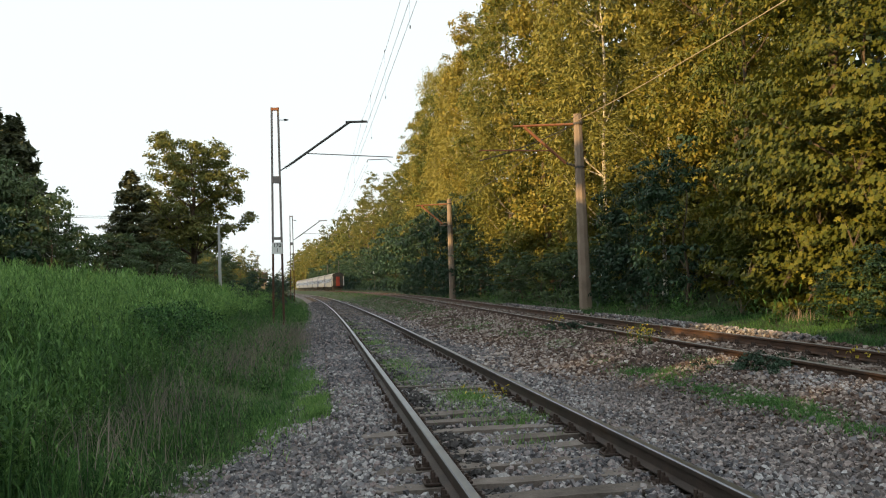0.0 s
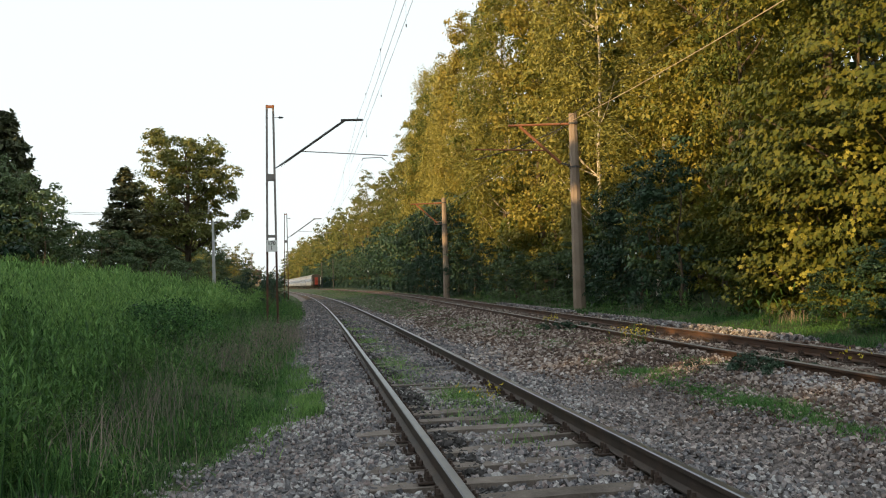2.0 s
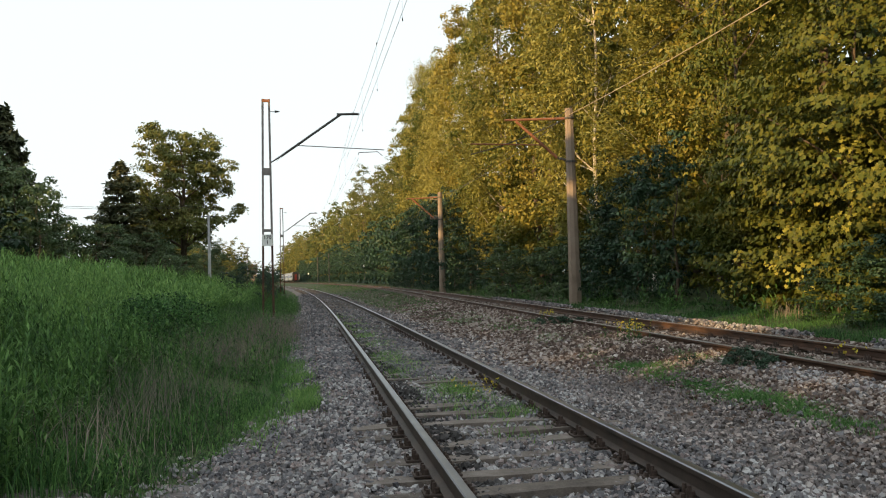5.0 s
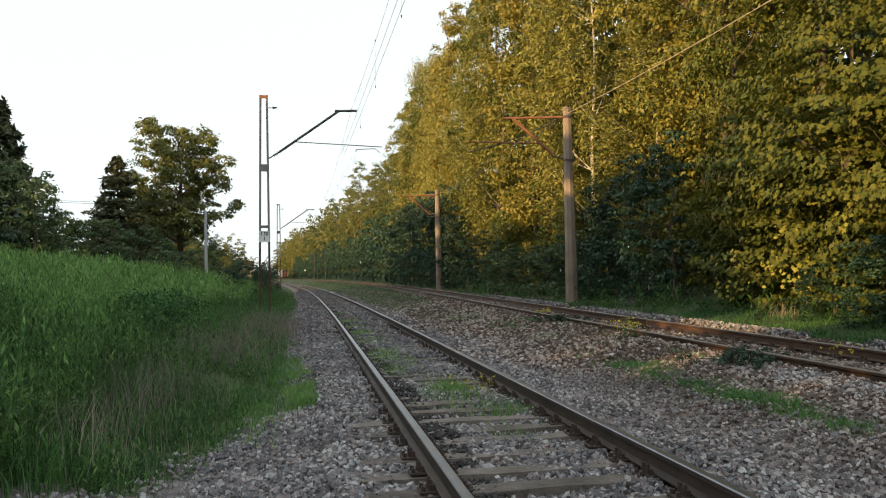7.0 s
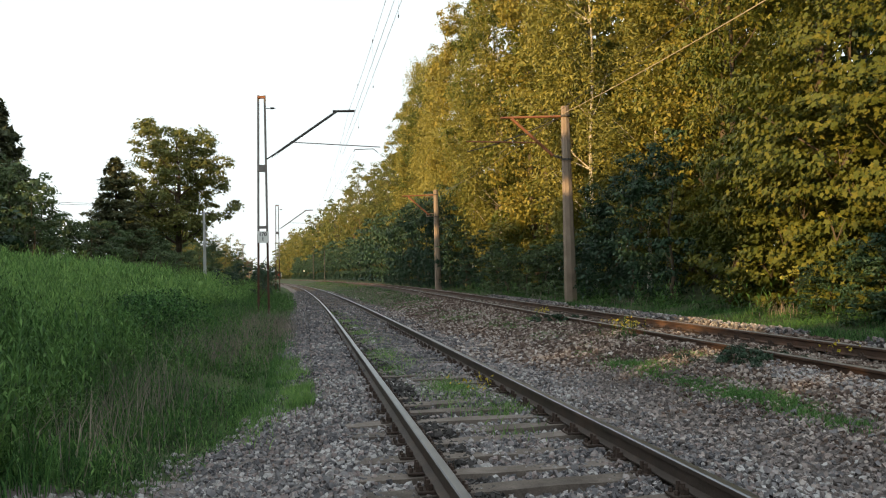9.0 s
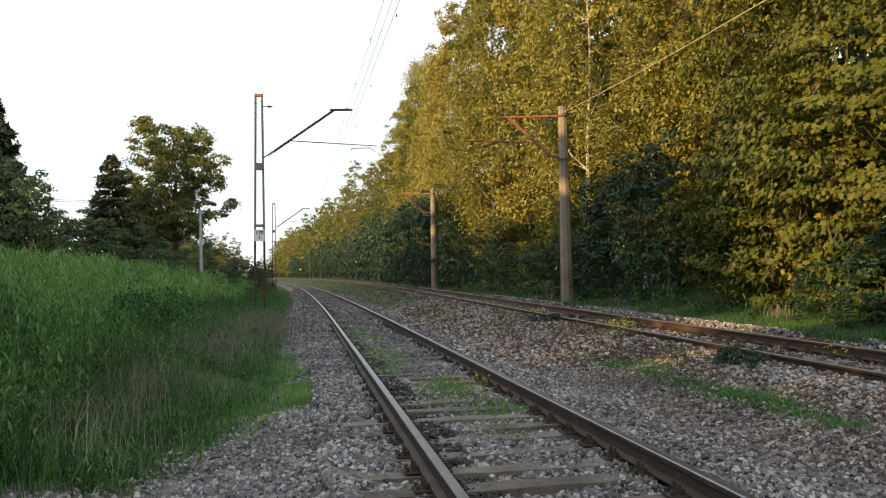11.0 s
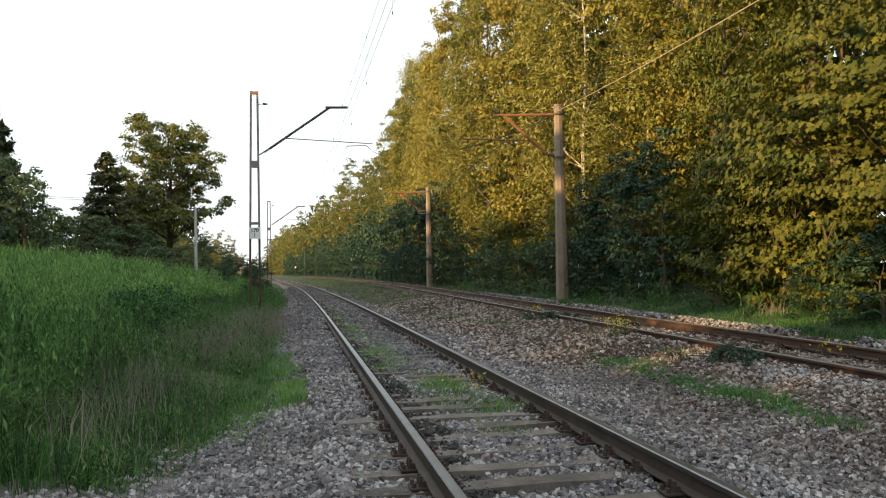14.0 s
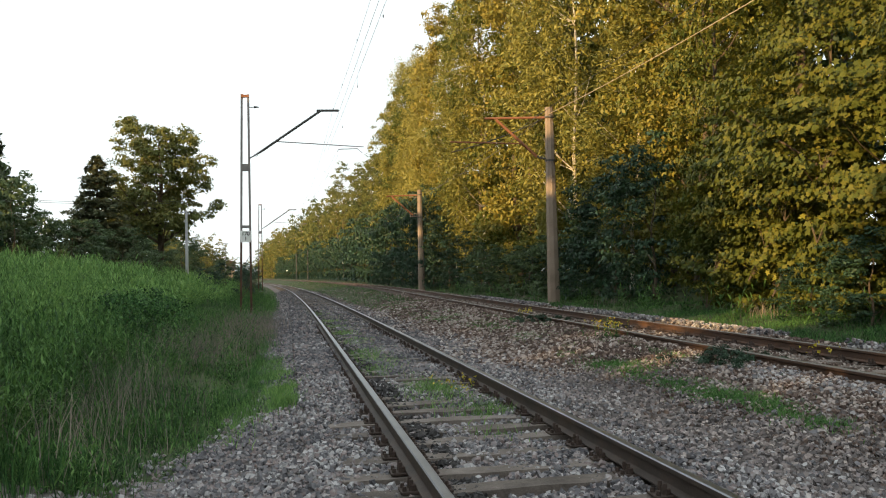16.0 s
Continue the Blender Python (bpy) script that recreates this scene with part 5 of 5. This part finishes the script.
    # yellow-flowered weeds by the far line
    for u, v_, n in ((20.2, 5.75, 14), (14.0, 5.55, 16), (14.6, 5.6, 8), (9.2, 6.25, 4), (9.2, 1.9, 8)):
        uv = patch(u, v_, 0.3, 0.3, n)
        weeds("flowering_weed", "yellow-flowered weed growing in the gravel", uv, 0.32, GRASS, 8, 0.07, tilt=0.2)
        w = spread(uv.repeat(5, 0), lift=0.27) + NP.normal(0, 0.035, (n * 5, 3))
        tagged(pieces("weed_flower", (w[:, None] + NP.normal(0, 0.014, (n * 5, 4, 3))), 4, YELLOW), "small yellow flower heads above the gravel", "flowers", kind="stuff")


build_green()


def low_bush(label, u, v, height, radius, n, leaf, mat, seed):
    rng = np.random.default_rng(seed)
    c = np.stack([rng.normal(0, radius * 0.42, n), rng.normal(0, radius * 0.42, n), rng.uniform(0.1, 0.75, n) * height], 1)
    c[:, 2] *= np.exp(-(c[:, 0] ** 2 + c[:, 1] ** 2) / (1.6 * radius ** 2))
    b = tagged(new("low_bush"), label, "bush")
    b.matrix_basis = put(b, u, v, 0, 1.0, 1.0, 0.03)
    p, d = clump_points(rng, c, np.full(n, 0.28 * height), 60, 0.8)
    leaves("foliage", p, leaf, d + np.array([0, 0, 0.4]), mat, b, rng)
    bm = bmesh.new()
    for q in c[:10]:
        tube(bm, [(0, 0, -0.02), Vector(q) * 0.5 + Vector((0, 0, 0.04)), Vector(q)], [0.012, 0.008, 0.003], 4)
    part("stems", bm, BARK, b)


low_bush("dark green dense bush on the grassy bank", 17.8, -3.3, 1.25, 1.3, 90, 0.055, GRASS, 1)
low_bush("dark green dense bush on the grassy bank", 21.5, -3.4, 1.2, 1.1, 60, 0.06, GRASS, 2)
low_bush("low dark bush growing against the far rail", 9.95, 5.45, 0.3, 0.62, 40, 0.03, DARK_LEAF, 3)
low_bush("low dark bush growing against the far rail", 19.5, 5.9, 0.28, 0.7, 24, 0.04, DARK_LEAF, 4)


# ---- the train ----
COACH = 24.5


def coach(first=False):
    """A passenger coach, its near end at the origin, its length along +Y; z 0 is the rail head."""
    c = tagged(new("passenger_coach"), "pale grey express coach with blue window band, on the far line", "railway coach", "coaches of the train")
    bm = bmesh.new()
    prof = [(-1.36, 0.95), (-1.41, 1.2), (-1.41, 2.6), (-1.36, 3.35), (-1.1, 3.75), (-0.6, 3.98), (0, 4.05), (0.6, 3.98), (1.1, 3.75), (1.36, 3.35), (1.41, 2.6), (1.41, 1.2), (1.36, 0.95)]
    ring = [[bm.verts.new((x, y, z)) for x, z in prof] for y in (0.15, COACH - 0.15)]
    n = len(prof)
    for k in range(n):
        f = bm.faces.new((ring[0][k], ring[1][k], ring[1][(k + 1) % n], ring[0][(k + 1) % n]))
        f.material_index = 1 if 3 <= k <= 8 else (2 if k == n - 1 else 0)
    for r in ring:
        bm.faces.new(r).material_index = 2
    part("body", bm, [COACH_WHITE, COACH_ROOF, DARK_END], c)
    for s in (-1, 1):
        bm = bmesh.new()
        box(bm, pose(s * 1.412, COACH / 2, 2.35), 0.012, COACH - 4.0, 0.85)
        part("window_band", bm, COACH_BLUE, c)
        for k in range(11):
            bm = bmesh.new()
            box(bm, pose(s * 1.418, 3.1 + 1.83 * k, 2.35), 0.02, 1.2, 0.75, 0.01)
            part("window", bm, GLASS, c)
        for y in (1.1, COACH - 1.1):
            bm = bmesh.new()
            box(bm, pose(s * 1.416, y, 2.0), 0.02, 0.85, 2.0, 0.01)
            part("door", bm, COACH_BLUE, c)
    bm = bmesh.new()
    box(bm, pose(0, 0.12, 2.1), 0.85, 0.08, 2.1, 0.02)
    part("end_door", bm, RED_DOOR, c, "red gangway end door")
    for s in (-1, 1):
        bm = bmesh.new()
        box(bm, pose(s * 1.22, 0.1, 2.2), 0.22, 0.06, 2.1, 0.02)
        part("end_panel", bm, COACH_WHITE, c, "pale corner panel")
        bm = bmesh.new()
        rod(bm, (s * 0.87, 0.15, 1.05), (s * 0.87, -0.45, 1.05), 0.08)
        rod(bm, (s * 0.87, -0.45, 1.05), (s * 0.87, -0.5, 1.05), 0.24, sides=12)
        part("buffer", bm, DARK_END, c)
    for y in (3.0, COACH - 3.0):
        bm = bmesh.new()
        box(bm, pose(0, y, 0.65), 2.2, 3.4, 0.35, 0.04)
        bogie = part("bogie", bm, DARK_END, c)
        for dy in (-1.25, 1.25):
            bm = bmesh.new()
            for s in (-1, 1):
                rod(bm, (s * 0.70, y + dy, 0.46), (s * 0.84, y + dy, 0.46), 0.46, sides=16)
            rod(bm, (-0.8, y + dy, 0.46), (0.8, y + dy, 0.46), 0.08)
            part("wheelset", bm, DARK_STEEL, bogie)
    bm = bmesh.new()
    box(bm, pose(0, COACH / 2, 0.75), 2.3, 8.0, 0.5, 0.05)
    part("underfloor_box", bm, DARK_END, c)
    return c


def on_line(u):
    """A pose on the far line's rail heads, heading along it."""
    slope = (bend_b(u + 1.0) - bend_b(u - 1.0)) / 2
    return Matrix.Translation(place(u, TRACK_B + bend_b(float(u)), float(rail_b(u)))) @ pose(0, 0, 0, 0, 0, math.degrees(TURN) - math.degrees(math.atan(slope)))


coaches = [coach()]
for k in range(1, 7):
    coaches.append(copy_thing(coaches[0], Matrix.Identity(4)))


def blown(t, gust, phase):
    """How far a branch is turned over at the time t, 0 to 1; gust names when the wind takes hold and lets go."""
    start, end = gust
    rise = min(1.0, max(0.0, (t - start) / 0.8 + 1)) if start > 0 else 1.0
    fall = min(1.0, max(0.0, (end - t) / 1.2 + 1))
    return rise * fall * (0.8 + 0.2 * math.sin(3.1 * t + phase))


def motions():
    still, turned = Vector((0.25, 0.1, 0.96)), Vector((-0.55, -0.78, 0.3))
    for k, ((b, p), gust) in enumerate(BRANCHES):
        walk(b, [(0.5 * i, Matrix.Translation(p) @ still.lerp(turned, blown(0.5 * i, gust, k)).to_track_quat("Z", "Y").to_matrix().to_4x4()) for i in range(33)])
    for k, c in enumerate(coaches):
        walk(c, [(t, on_line(188.0 + 26.0 * t + (COACH + 0.4) * k)) for t in range(17)])


motions()
